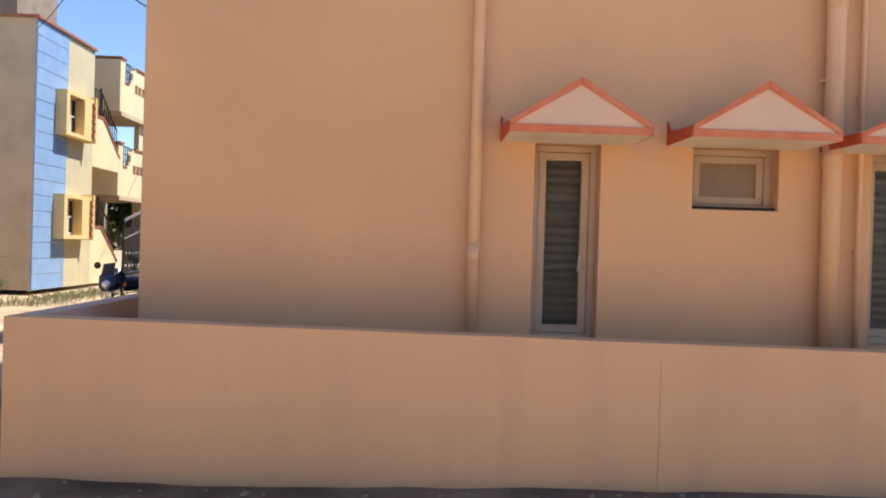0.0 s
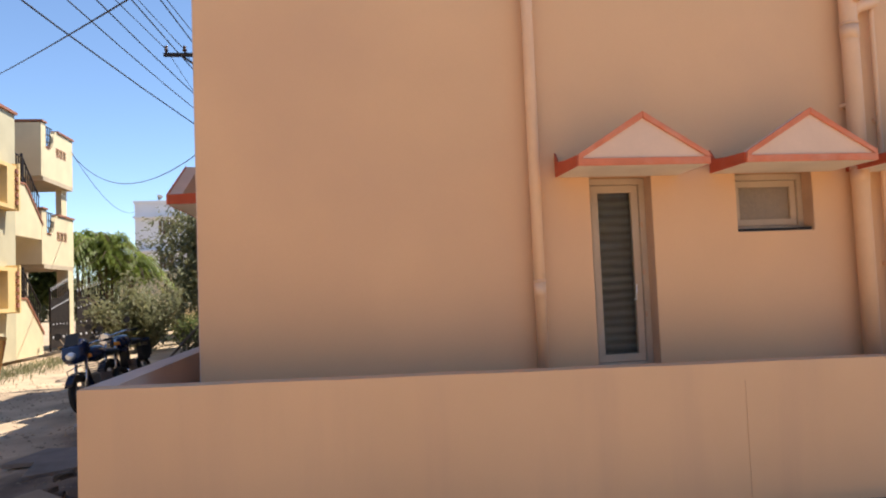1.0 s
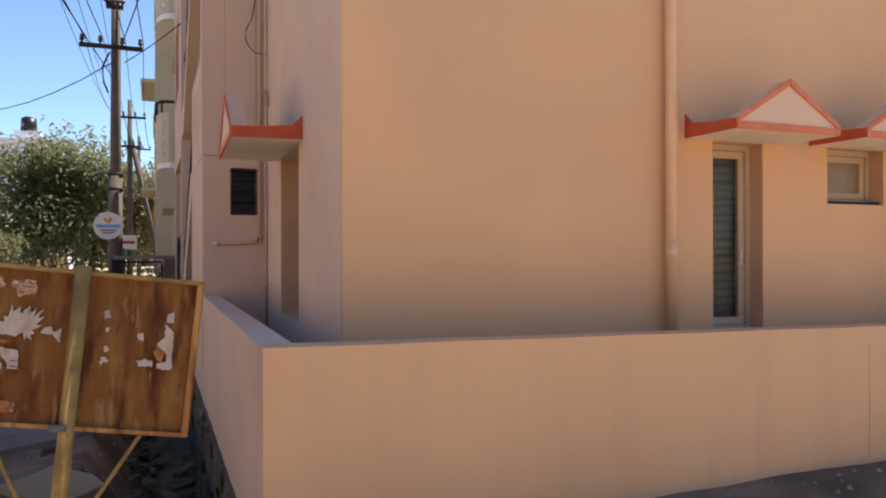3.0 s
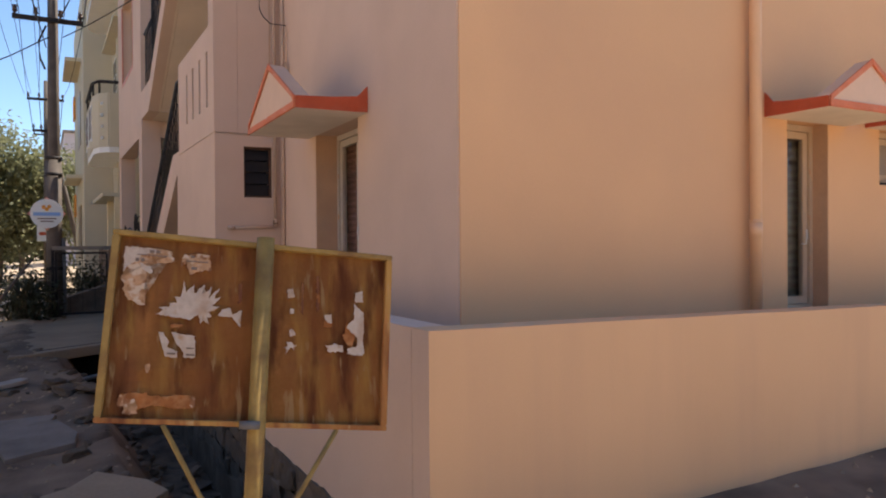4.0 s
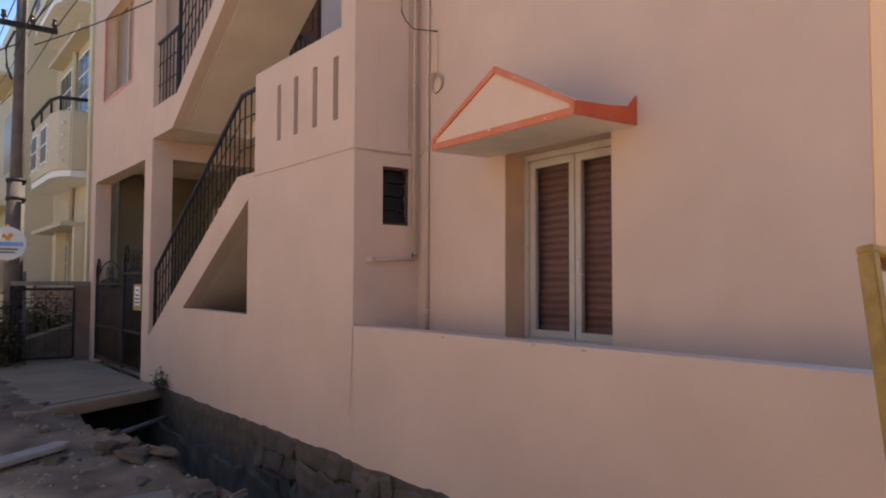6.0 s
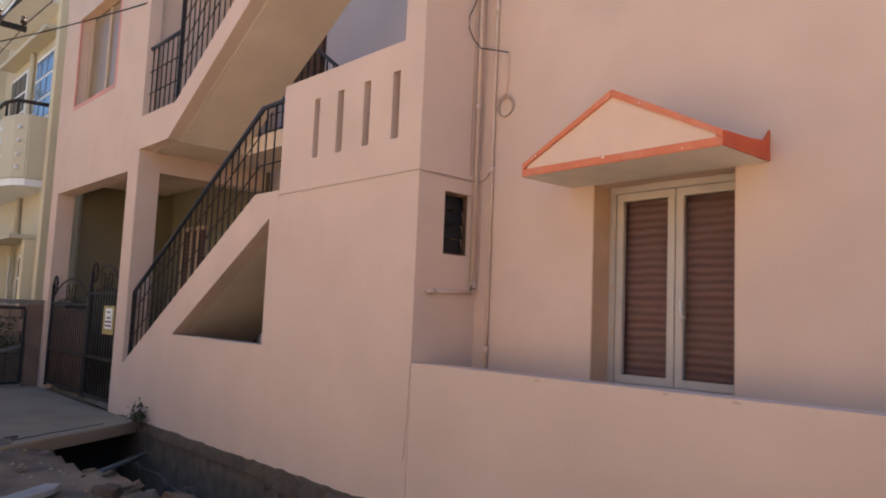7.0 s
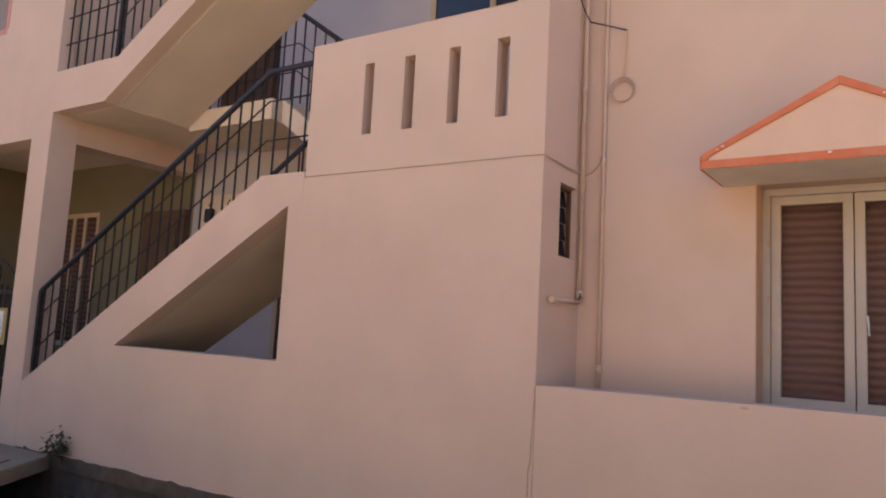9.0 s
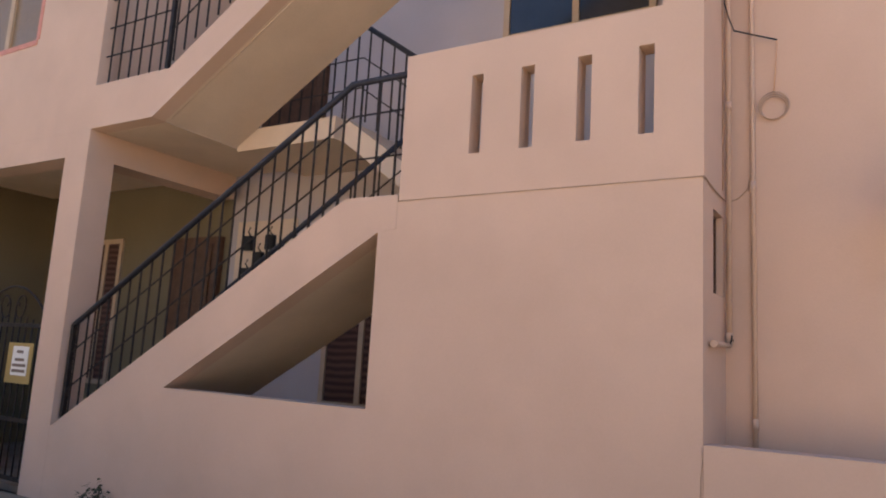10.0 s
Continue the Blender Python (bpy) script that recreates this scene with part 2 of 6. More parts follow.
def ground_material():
    """Sandy street dirt, darker beside the house, with the drain's shade in its colour."""
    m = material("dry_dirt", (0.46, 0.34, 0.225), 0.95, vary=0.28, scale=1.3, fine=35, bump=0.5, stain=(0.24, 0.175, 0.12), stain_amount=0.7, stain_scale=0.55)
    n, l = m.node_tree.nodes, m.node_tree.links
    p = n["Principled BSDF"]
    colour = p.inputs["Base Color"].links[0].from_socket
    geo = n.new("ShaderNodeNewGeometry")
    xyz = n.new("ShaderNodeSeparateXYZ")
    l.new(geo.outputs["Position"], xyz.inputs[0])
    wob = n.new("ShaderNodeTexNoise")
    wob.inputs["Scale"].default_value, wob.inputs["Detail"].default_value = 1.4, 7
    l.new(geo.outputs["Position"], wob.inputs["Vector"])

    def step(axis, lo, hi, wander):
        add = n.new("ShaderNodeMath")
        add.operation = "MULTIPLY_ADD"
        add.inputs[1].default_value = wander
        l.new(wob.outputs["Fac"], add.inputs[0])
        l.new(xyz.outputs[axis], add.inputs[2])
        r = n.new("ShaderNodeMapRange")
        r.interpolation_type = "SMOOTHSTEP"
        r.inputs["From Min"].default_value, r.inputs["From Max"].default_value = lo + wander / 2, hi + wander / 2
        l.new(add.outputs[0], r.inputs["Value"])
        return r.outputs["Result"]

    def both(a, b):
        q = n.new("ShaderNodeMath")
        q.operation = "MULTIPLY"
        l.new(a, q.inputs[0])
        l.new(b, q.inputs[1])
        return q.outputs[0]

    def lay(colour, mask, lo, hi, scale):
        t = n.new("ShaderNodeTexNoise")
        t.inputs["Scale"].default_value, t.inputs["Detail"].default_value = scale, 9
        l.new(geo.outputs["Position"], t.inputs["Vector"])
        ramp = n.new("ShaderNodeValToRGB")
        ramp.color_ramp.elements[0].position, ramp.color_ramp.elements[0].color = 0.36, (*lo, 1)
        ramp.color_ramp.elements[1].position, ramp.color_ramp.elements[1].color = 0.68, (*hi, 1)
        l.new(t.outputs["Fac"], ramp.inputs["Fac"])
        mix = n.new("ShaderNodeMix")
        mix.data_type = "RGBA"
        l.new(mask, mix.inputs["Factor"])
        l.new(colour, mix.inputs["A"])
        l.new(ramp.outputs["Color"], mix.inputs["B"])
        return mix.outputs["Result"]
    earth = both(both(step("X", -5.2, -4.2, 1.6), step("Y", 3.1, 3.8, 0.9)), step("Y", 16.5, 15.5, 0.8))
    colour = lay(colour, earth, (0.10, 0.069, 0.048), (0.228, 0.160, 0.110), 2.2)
    # darker with depth: shade of the trench put into the soil colour
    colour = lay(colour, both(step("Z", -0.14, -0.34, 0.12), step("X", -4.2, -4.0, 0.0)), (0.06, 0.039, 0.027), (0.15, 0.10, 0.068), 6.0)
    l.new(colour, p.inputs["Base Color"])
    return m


def let_light_through(m, amount):
    """Thin leaves: part of the light passes."""
    n, l = m.node_tree.nodes, m.node_tree.links
    p, out = n["Principled BSDF"], n["Material Output"]
    tr = n.new("ShaderNodeBsdfTranslucent")
    mix = n.new("ShaderNodeMixShader")
    mix.inputs["Fac"].default_value = amount
    l.new(p.inputs["Base Color"].links[0].from_socket, tr.inputs["Color"])
    l.new(p.outputs["BSDF"], mix.inputs[1])
    l.new(tr.outputs["BSDF"], mix.inputs[2])
    l.new(mix.outputs["Shader"], out.inputs["Surface"])


for leafy in (M_leaf, M_leaf2, M_leaf3):
    let_light_through(leafy, 0.5)


def run_streaks(m, colours):
    """Rust runs: upright streaks of several browns over the base."""
    n, l = m.node_tree.nodes, m.node_tree.links
    p = n["Principled BSDF"]
    base = p.inputs["Base Color"].links[0].from_socket
    geo = n.new("ShaderNodeNewGeometry")
    for k, (c, lo, hi, sx, sz) in enumerate(colours):
        mp = n.new("ShaderNodeMapping")
        mp.inputs["Scale"].default_value = (sx, sx, sz)
        mp.inputs["Location"].default_value = (k * 3.7, 0, k * 1.3)
        l.new(geo.outputs["Position"], mp.inputs["Vector"])
        t = n.new("ShaderNodeTexNoise")
        t.inputs["Scale"].default_value, t.inputs["Detail"].default_value = 1.0, 5
        l.new(mp.outputs["Vector"], t.inputs["Vector"])
        r = n.new("ShaderNodeValToRGB")
        r.color_ramp.elements[0].position, r.color_ramp.elements[1].position = lo, hi
        l.new(t.outputs["Fac"], r.inputs["Fac"])
        mix = n.new("ShaderNodeMix")
        mix.data_type = "RGBA"
        l.new(r.outputs["Color"], mix.inputs["Factor"])
        l.new(base, mix.inputs["A"])
        mix.inputs["B"].default_value = (*c, 1)
        base = mix.outputs["Result"]
    l.new(base, p.inputs["Base Color"])


run_streaks(M_rust, [((0.28, 0.107, 0.037), 0.40, 0.68, 9, 1.3), ((0.44, 0.245, 0.07), 0.50, 0.66, 17, 1.0), ((0.165, 0.057, 0.024), 0.50, 0.66, 15, 1.7), ((0.44, 0.28, 0.13), 0.60, 0.68, 30, 2.0)])
run_streaks(M_paper, [((0.40, 0.26, 0.16), 0.62, 0.72, 30, 22)])
run_streaks(M_oldpaper, [((0.25, 0.11, 0.05), 0.50, 0.56, 38, 26), ((0.52, 0.40, 0.30), 0.52, 0.60, 26, 34)])


def glass_material(name, tint, rough):
    m = bpy.data.materials.new(name)
    m.use_nodes = True
    nt = m.node_tree
    p = nt.nodes["Principled BSDF"]
    p.inputs["Base Color"].default_value = (*tint, 1)
    p.inputs["Roughness"].default_value = rough
    p.inputs["Transmission Weight"].default_value = 1.0
    p.inputs["IOR"].default_value = 1.15
    return m


def curtain_material(name, a, b, rows):
    """Cloth; light and shade of its horizontal folds are put into colour bands."""
    m = material(name, a, 0.9, vary=0.15, scale=12, bump=0.1)
    nt = m.node_tree
    n, l = nt.nodes, nt.links
    geo = n.new("ShaderNodeNewGeometry")
    w = n.new("ShaderNodeTexWave")
    w.bands_direction = "Z"
    w.inputs["Scale"].default_value, w.inputs["Distortion"].default_value, w.inputs["Detail"].default_value = rows, 1.6, 3
    l.new(geo.outputs["Position"], w.inputs["Vector"])
    mix = n.new("ShaderNodeMix")
    mix.data_type = "RGBA"
    l.new(w.outputs["Color"], mix.inputs["Factor"])
    mix.inputs["A"].default_value, mix.inputs["B"].default_value = (*a, 1), (*b, 1)
    l.new(mix.outputs["Result"], n["Principled BSDF"].inputs["Base Color"])
    return m


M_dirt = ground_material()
M_glass = glass_material("window_glass", (0.85, 0.86, 0.84), 0.05)
M_frost = material("frosted_glass", (0.25, 0.17, 0.095), 0.35, vary=0.1, scale=30, bump=0.1, spec=0.5)
M_curtain = curtain_material("grey_curtain", (0.12, 0.102, 0.078), (0.20, 0.172, 0.137), 5.5)
M_curtain2 = curtain_material("maroon_curtain", (0.165, 0.074, 0.066), (0.27, 0.13, 0.115), 6.5)


# ---- mesh helpers ----
def box(bm, x0, y0, z0, x1, y1, z1, m=None):
    v = [bm.verts.new(p if m is None else m @ Vector(p)) for p in ((x0, y0, z0), (x1, y0, z0), (x1, y1, z0), (x0, y1, z0), (x0, y0, z1), (x1, y0, z1), (x1, y1, z1), (x0, y1, z1))]
    for f in ((3, 2, 1, 0), (4, 5, 6, 7), (0, 1, 5, 4), (1, 2, 6, 5), (2, 3, 7, 6), (3, 0, 4, 7)):
        bm.faces.new([v[i] for i in f])
    return bm


def prism(bm, poly, axis, a, b, m=None):
    """A flat outline pushed along an axis from a to b; poly gives the two other coordinates in x, y, z order."""
    def at(p, d):
        q = {"x": (d, p[0], p[1]), "y": (p[0], d, p[1]), "z": (p[0], p[1], d)}[axis]
        return Vector(q) if m is None else m @ Vector(q)
    lo = [bm.verts.new(at(p, a)) for p in poly]
    hi = [bm.verts.new(at(p, b)) for p in poly]
    bm.faces.new(lo)
    bm.faces.new(hi[::-1])
    for i in range(len(poly)):
        j = (i + 1) % len(poly)
        bm.faces.new((lo[j], lo[i], hi[i], hi[j]))
    return bm


def rod(bm, p0, p1, r0, r1=None, n=8, m=None):
    p0, p1 = Vector(p0), Vector(p1)
    if m is not None:
        p0, p1 = m @ p0, m @ p1
    r1 = r0 if r1 is None else r1
    q = (p1 - p0).to_track_quat("Z", "Y")
    rings = []
    for p, r in ((p0, r0), (p1, r1)):
        rings.append([bm.verts.new(p + q @ Vector((r * math.cos(2 * math.pi * i / n), r * math.sin(2 * math.pi * i / n), 0))) for i in range(n)])
    for i in range(n):
        j = (i + 1) % n
        f = bm.faces.new((rings[0][i], rings[0][j], rings[1][j], rings[1][i]))
        f.smooth = n > 5
    bm.faces.new(rings[0][::-1])
    bm.faces.new(rings[1])
    return bm


def tube(bm, pts, r, n=6, m=None):
    """A bent round bar through the points."""
    pts = [Vector(p) if m is None else m @ Vector(p) for p in pts]
    rings = []
    for i, p in enumerate(pts):
        d = (pts[min(i + 1, len(pts) - 1)] - pts[max(i - 1, 0)]).normalized()
        q = d.to_track_quat("Z", "Y")
        rings.append([bm.verts.new(p + q @ Vector((r * math.cos(2 * math.pi * k / n), r * math.sin(2 * math.pi * k / n), 0))) for k in range(n)])
    for a, b in zip(rings, rings[1:]):
        for i in range(n):
            j = (i + 1) % n
            f = bm.faces.new((a[i], a[j], b[j], b[i]))
            f.smooth = True
    bm.faces.new(rings[0][::-1])
    bm.faces.new(rings[-1])
    return bm


def torus(bm, c, axis, big, small, n=24, k=8):
    q = Vector(axis).to_track_quat("Z", "Y")
    rings = []
    for i in range(n):
        a = 2 * math.pi * i / n
        e = Vector((math.cos(a), math.sin(a), 0))
        rings.append([bm.verts.new(Vector(c) + q @ (e * (big + small * math.cos(2 * math.pi * j / k)) + Vector((0, 0, small * math.sin(2 * math.pi * j / k))))) for j in range(k)])
    for i in range(n):
        a, b = rings[i], rings[(i + 1) % n]
        for j in range(k):
            f = bm.faces.new((a[j], b[j], b[(j + 1) % k], a[(j + 1) % k]))
            f.smooth = True
    return bm


def blob(bm, c, sx, sy, sz, sub=2, rough=0.0, m=None):
    """A rounded lump, roughened by noise."""
    g = bmesh.ops.create_icosphere(bm, subdivisions=sub, radius=1.0)
    for v in g["verts"]:
        d = 1 + rough * noise.noise(v.co * 1.7 + Vector(c) * 3.1)
        v.co = Vector((v.co.x * sx * d, v.co.y * sy * d, v.co.z * sz * d))
        v.co = (m @ v.co if m is not None else v.co) + Vector(c)
        for f in v.link_faces:
            f.smooth = True
    return bm


def panel(bm, us, vs, hole, d0, d1, place):
    """A wall of cells between the lines us and vs, with thickness d0..d1 and openings where hole(u, v) holds; place(u, v, d) gives the point."""
    us, vs = sorted(us), sorted(vs)
    solid = {}
    for i in range(len(us) - 1):
        for j in range(len(vs) - 1):
            solid[i, j] = not hole((us[i] + us[i + 1]) / 2, (vs[j] + vs[j + 1]) / 2)
    cache = {}

    def vert(i, j, d):
        if (i, j, d) not in cache:
            cache[i, j, d] = bm.verts.new(place(us[i], vs[j], d))
        return cache[i, j, d]
    for (i, j), s in solid.items():
        if not s:
            continue
        bm.faces.new((vert(i, j, d0), vert(i + 1, j, d0), vert(i + 1, j + 1, d0), vert(i, j + 1, d0)))
        bm.faces.new((vert(i, j + 1, d1), vert(i + 1, j + 1, d1), vert(i + 1, j, d1), vert(i, j, d1)))
        for di, dj, a, b in ((-1, 0, (i, j), (i, j + 1)), (1, 0, (i + 1, j + 1), (i + 1, j)), (0, -1, (i + 1, j), (i, j)), (0, 1, (i, j + 1), (i + 1, j + 1))):
            if not solid.get((i + di, j + dj), False):
                bm.faces.new((vert(*a, d0), vert(*b, d0), vert(*b, d1), vert(*a, d1)))
    return bm


def mesh_of(name, bm, mat, bevel=0.0):
    bmesh.ops.recalc_face_normals(bm, faces=bm.faces)
    if bevel:
        sharp = [e for e in bm.edges if len(e.link_faces) == 2 and e.calc_face_angle(0) > 0.6]
        bmesh.ops.bevel(bm, geom=sharp, offset=bevel, segments=2, affect="EDGES", clamp_overlap=True)
    me = bpy.data.meshes.new(name)
    bm.to_mesh(me)
    bm.free()
    me.materials.append(mat)
    return me


def part(name, bm, mat, parent=None, label="", bevel=0.0):
    ob = new(name, mesh_of(name, bm, mat, bevel))
    if parent is not None:
        ob.parent = parent
        ob.matrix_parent_inverse = parent.matrix_world.inverted()
    if label:
        tagged(ob, label)
    return ob


def thing(name, at, label, category, group="", kind="", turn=0.0):
    ob = new(name)
    ob.empty_display_size = 0.1
    ob.matrix_world = pose(*at, 0, 0, turn)
    return tagged(ob, label, category, group, kind)


def solid(name, bm, mat, label, category, kind="structure", bevel=0.0, group=""):
    return tagged(part(name, bm, mat, bevel=bevel), label, category, group, kind)


def B():
    return bmesh.new()



# ---- ground ----
def bank(x, y):
    """Height of the dirt: flat street, the drain beside the house, a low bank at the foot of the south wall."""
    z = 0.035 * noise.noise(Vector((x * 0.6, y * 0.6, 0))) + 0.02 * noise.noise(Vector((x * 2.3, y * 2.3, 4)))
    if y < 4.7 and x > -3.2:
        z += 0.215 * max(0, min(1, (y - 3.5) / 0.7)) * max(0, min(1, (x + 3.2) / 0.5))
    left = -3.52 + 0.14 * noise.noise(Vector((0, y * 0.9, 2))) + 0.08 * noise.noise(Vector((0, y * 3.1, 5))) - 0.25 * max(0, min(1, (y - 9.5) / 2.5))
    if y > 5.0:
        z -= 0.12 * max(0, min(1, (-4.25 - x) / 0.9)) * min(1, (y - 5.0) / 2.0)
    if 4.75 < y < 19 and x < -2.3:
        ends = max(0, min(1, (y - 4.75) / 0.8))
        k = max(0, min(1, (x - left) / 0.42))
        z -= (0.64 + 0.1 * noise.noise(Vector((x * 3, y * 3, 9)))) * k * ends
        if k == 0:
            z += 0.16 * max(0, min(1, (y - 11.2) / 1.2)) * max(0, min(1, (left - 0.1 - x) / 0.4)) * max(0, min(1, (x + 6.4) / 1.6))
            z += 0.05 * max(0, 1 - (left - x) / 0.5) + 0.05 * noise.noise(Vector((x * 4.5, y * 4.5, 7))) * max(0, 1 - (left - x) / 1.6)
    return z


def lines(a, b, step, far):
    v = list(np.arange(a, b + 1e-6, step))
    lo, hi, s = [], [], step
    p, q = a, b
    while q < far:
        s *= 1.35
        p, q = p - s, q + s
        lo.append(p)
        hi.append(q)
    return lo[::-1] + v + hi


def build_ground():
    xs, ys = lines(-7.5, 0.5, 0.09, 900), lines(3.0, 15.0, 0.09, 900)
    verts = [(x, y, bank(x, y)) for y in ys for x in xs]
    w = len(xs)
    faces = [(j * w + i, j * w + i + 1, (j + 1) * w + i + 1, (j + 1) * w + i) for j in range(len(ys) - 1) for i in range(w - 1)]
    me = bpy.data.meshes.new("ground")
    me.from_pydata(verts, [], faces)
    me.polygons.foreach_set("use_smooth", [True] * len(faces))
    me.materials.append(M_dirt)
    return tagged(new("ground", me), "dry sandy brown dirt street with a drain trench", "ground", kind="structure")


build_ground()

# ---- house: measures ----
XW, YS, XC, YC = -2.65, 5.11, -2.16, 4.50   # stair face, south wall, house corner, compound wall
HI = 7.3                                     # roof edge
WEST = pose(XC, YS, 0, 0, 0, -1.55)          # frame of the west wall: y runs along it, x points inwards


def west(u, v, d):
    return WEST @ Vector((d, u, v))


W3 = (1.40, 2.33, 1.02, 2.30)
holes_s = ((0.33, 0.76, 0.97, 2.25), (1.355, 1.92, 1.85, 2.26), (2.53, 3.45, 1.0, 2.25))


def in_holes(holes):
    return lambda u, v: any(a < u < b and c < v < d for a, b, c, d in holes)


def cuts(lo, hi, holes, k):
    return [lo, hi] + [h[i] for h in holes for i in (k, k + 1)]


solid("wall_south", panel(B(), cuts(XC + 0.008, 9.0, holes_s, 0), cuts(-0.2, HI, holes_s, 2), in_holes(holes_s), 0.0, 0.23, lambda u, v, d: Vector((u, YS + d, v))),
      M_south, "matt peach plastered house wall facing the side lane", "wall")
solid("wall_west", panel(B(), cuts(0.007, 3.45, [W3], 0), cuts(-0.2, HI, [W3], 2), in_holes([W3]), 0.0, 0.23, lambda u, v, d: west(u, v, d)),
      M_west, "pale peach plastered house wall facing the street", "wall")
solid("roof", box(B(), XC + 0.3, YS + 0.3, HI - 0.6, 9.0, 17.3, HI - 0.45), M_concrete, "flat concrete roof slab", "roof")
solid("wall_east", box(B(), 9.0, YS, -0.2, 9.2, 17.45, HI), M_south, "plain peach side wall of the house", "wall")
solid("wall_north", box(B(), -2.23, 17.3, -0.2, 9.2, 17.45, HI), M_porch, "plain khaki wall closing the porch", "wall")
solid("wall_north_low", box(B(), -2.398, 17.3, 0.1, -2.232, 17.45, 1.42), M_brownwall, "low brown wall beside the porch pillar", "wall")


# ---- compound wall ----
def compound():
    t = 0.15
    bm = B()
    xs = list(np.linspace(XW, 9.0, 26))
    top = lambda x: 1.112 - 0.0155 * (x - XW) + 0.004 * noise.noise(Vector((x * 2.1, 0, 0)))
    for a, b in zip(xs, xs[1:]):
        v = [bm.verts.new(p) for p in ((a, YC, -0.3), (b, YC, -0.3), (b, YC, top(b)), (a, YC, top(a)), (a, YC + t, -0.3), (b, YC + t, -0.3), (b, YC + t, top(b)), (a, YC + t, top(a)))]
        for f in ((0, 1, 2, 3), (7, 6, 5, 4), (3, 2, 6, 7)):
            bm.faces.new([v[i] for i in f])
    for x in (XW, 9.0):
        bm.faces.new([bm.verts.new(p) for p in ((x, YC, -0.3), (x, YC + t, -0.3), (x, YC + t, top(x)), (x, YC, top(x)))])
    bmesh.ops.remove_doubles(bm, verts=bm.verts, dist=0.0005)
    ob = solid("compound_wall_south", bm, M_comp, "low peach plastered compound wall with water stains", "wall")
    ob.data.materials.append(M_west)
    for p in ob.data.polygons:
        p.material_index = 1 if p.center.x < XW + 0.001 else 0
    joint = B()
    tube(joint, [(0.985 + 0.01 * noise.noise(Vector((0, 0, z * 3))), YC - 0.001, z) for z in np.linspace(0.1, 0.95, 14)], 0.0015, 5)
    part("joint_ridge", joint, M_comp, ob, "thin vertical plaster joint")
    box_w = box(B(), XW, YC + t + 0.002, -0.3, XW + t, 8.488, 1.112)
    solid("compound_wall_west", box_w, M_west, "low pale peach compound wall along the drain", "wall", bevel=0.002)
    # unseen floor, coloured brown to warm the light bounced onto the wall
    solid("yard_floor", box(B(), XW + t, YC + t, 0.1, 9.0, YS, 0.16), M_brownwall, "narrow unseen yard strip, browned to warm its bounce light", "floor")
    solid("yard_floor_west", box(B(), XW + t, YS, 0.1, XC + 0.08, 8.488, 0.16), M_concrete, "narrow grey concrete yard strip", "floor")


compound()


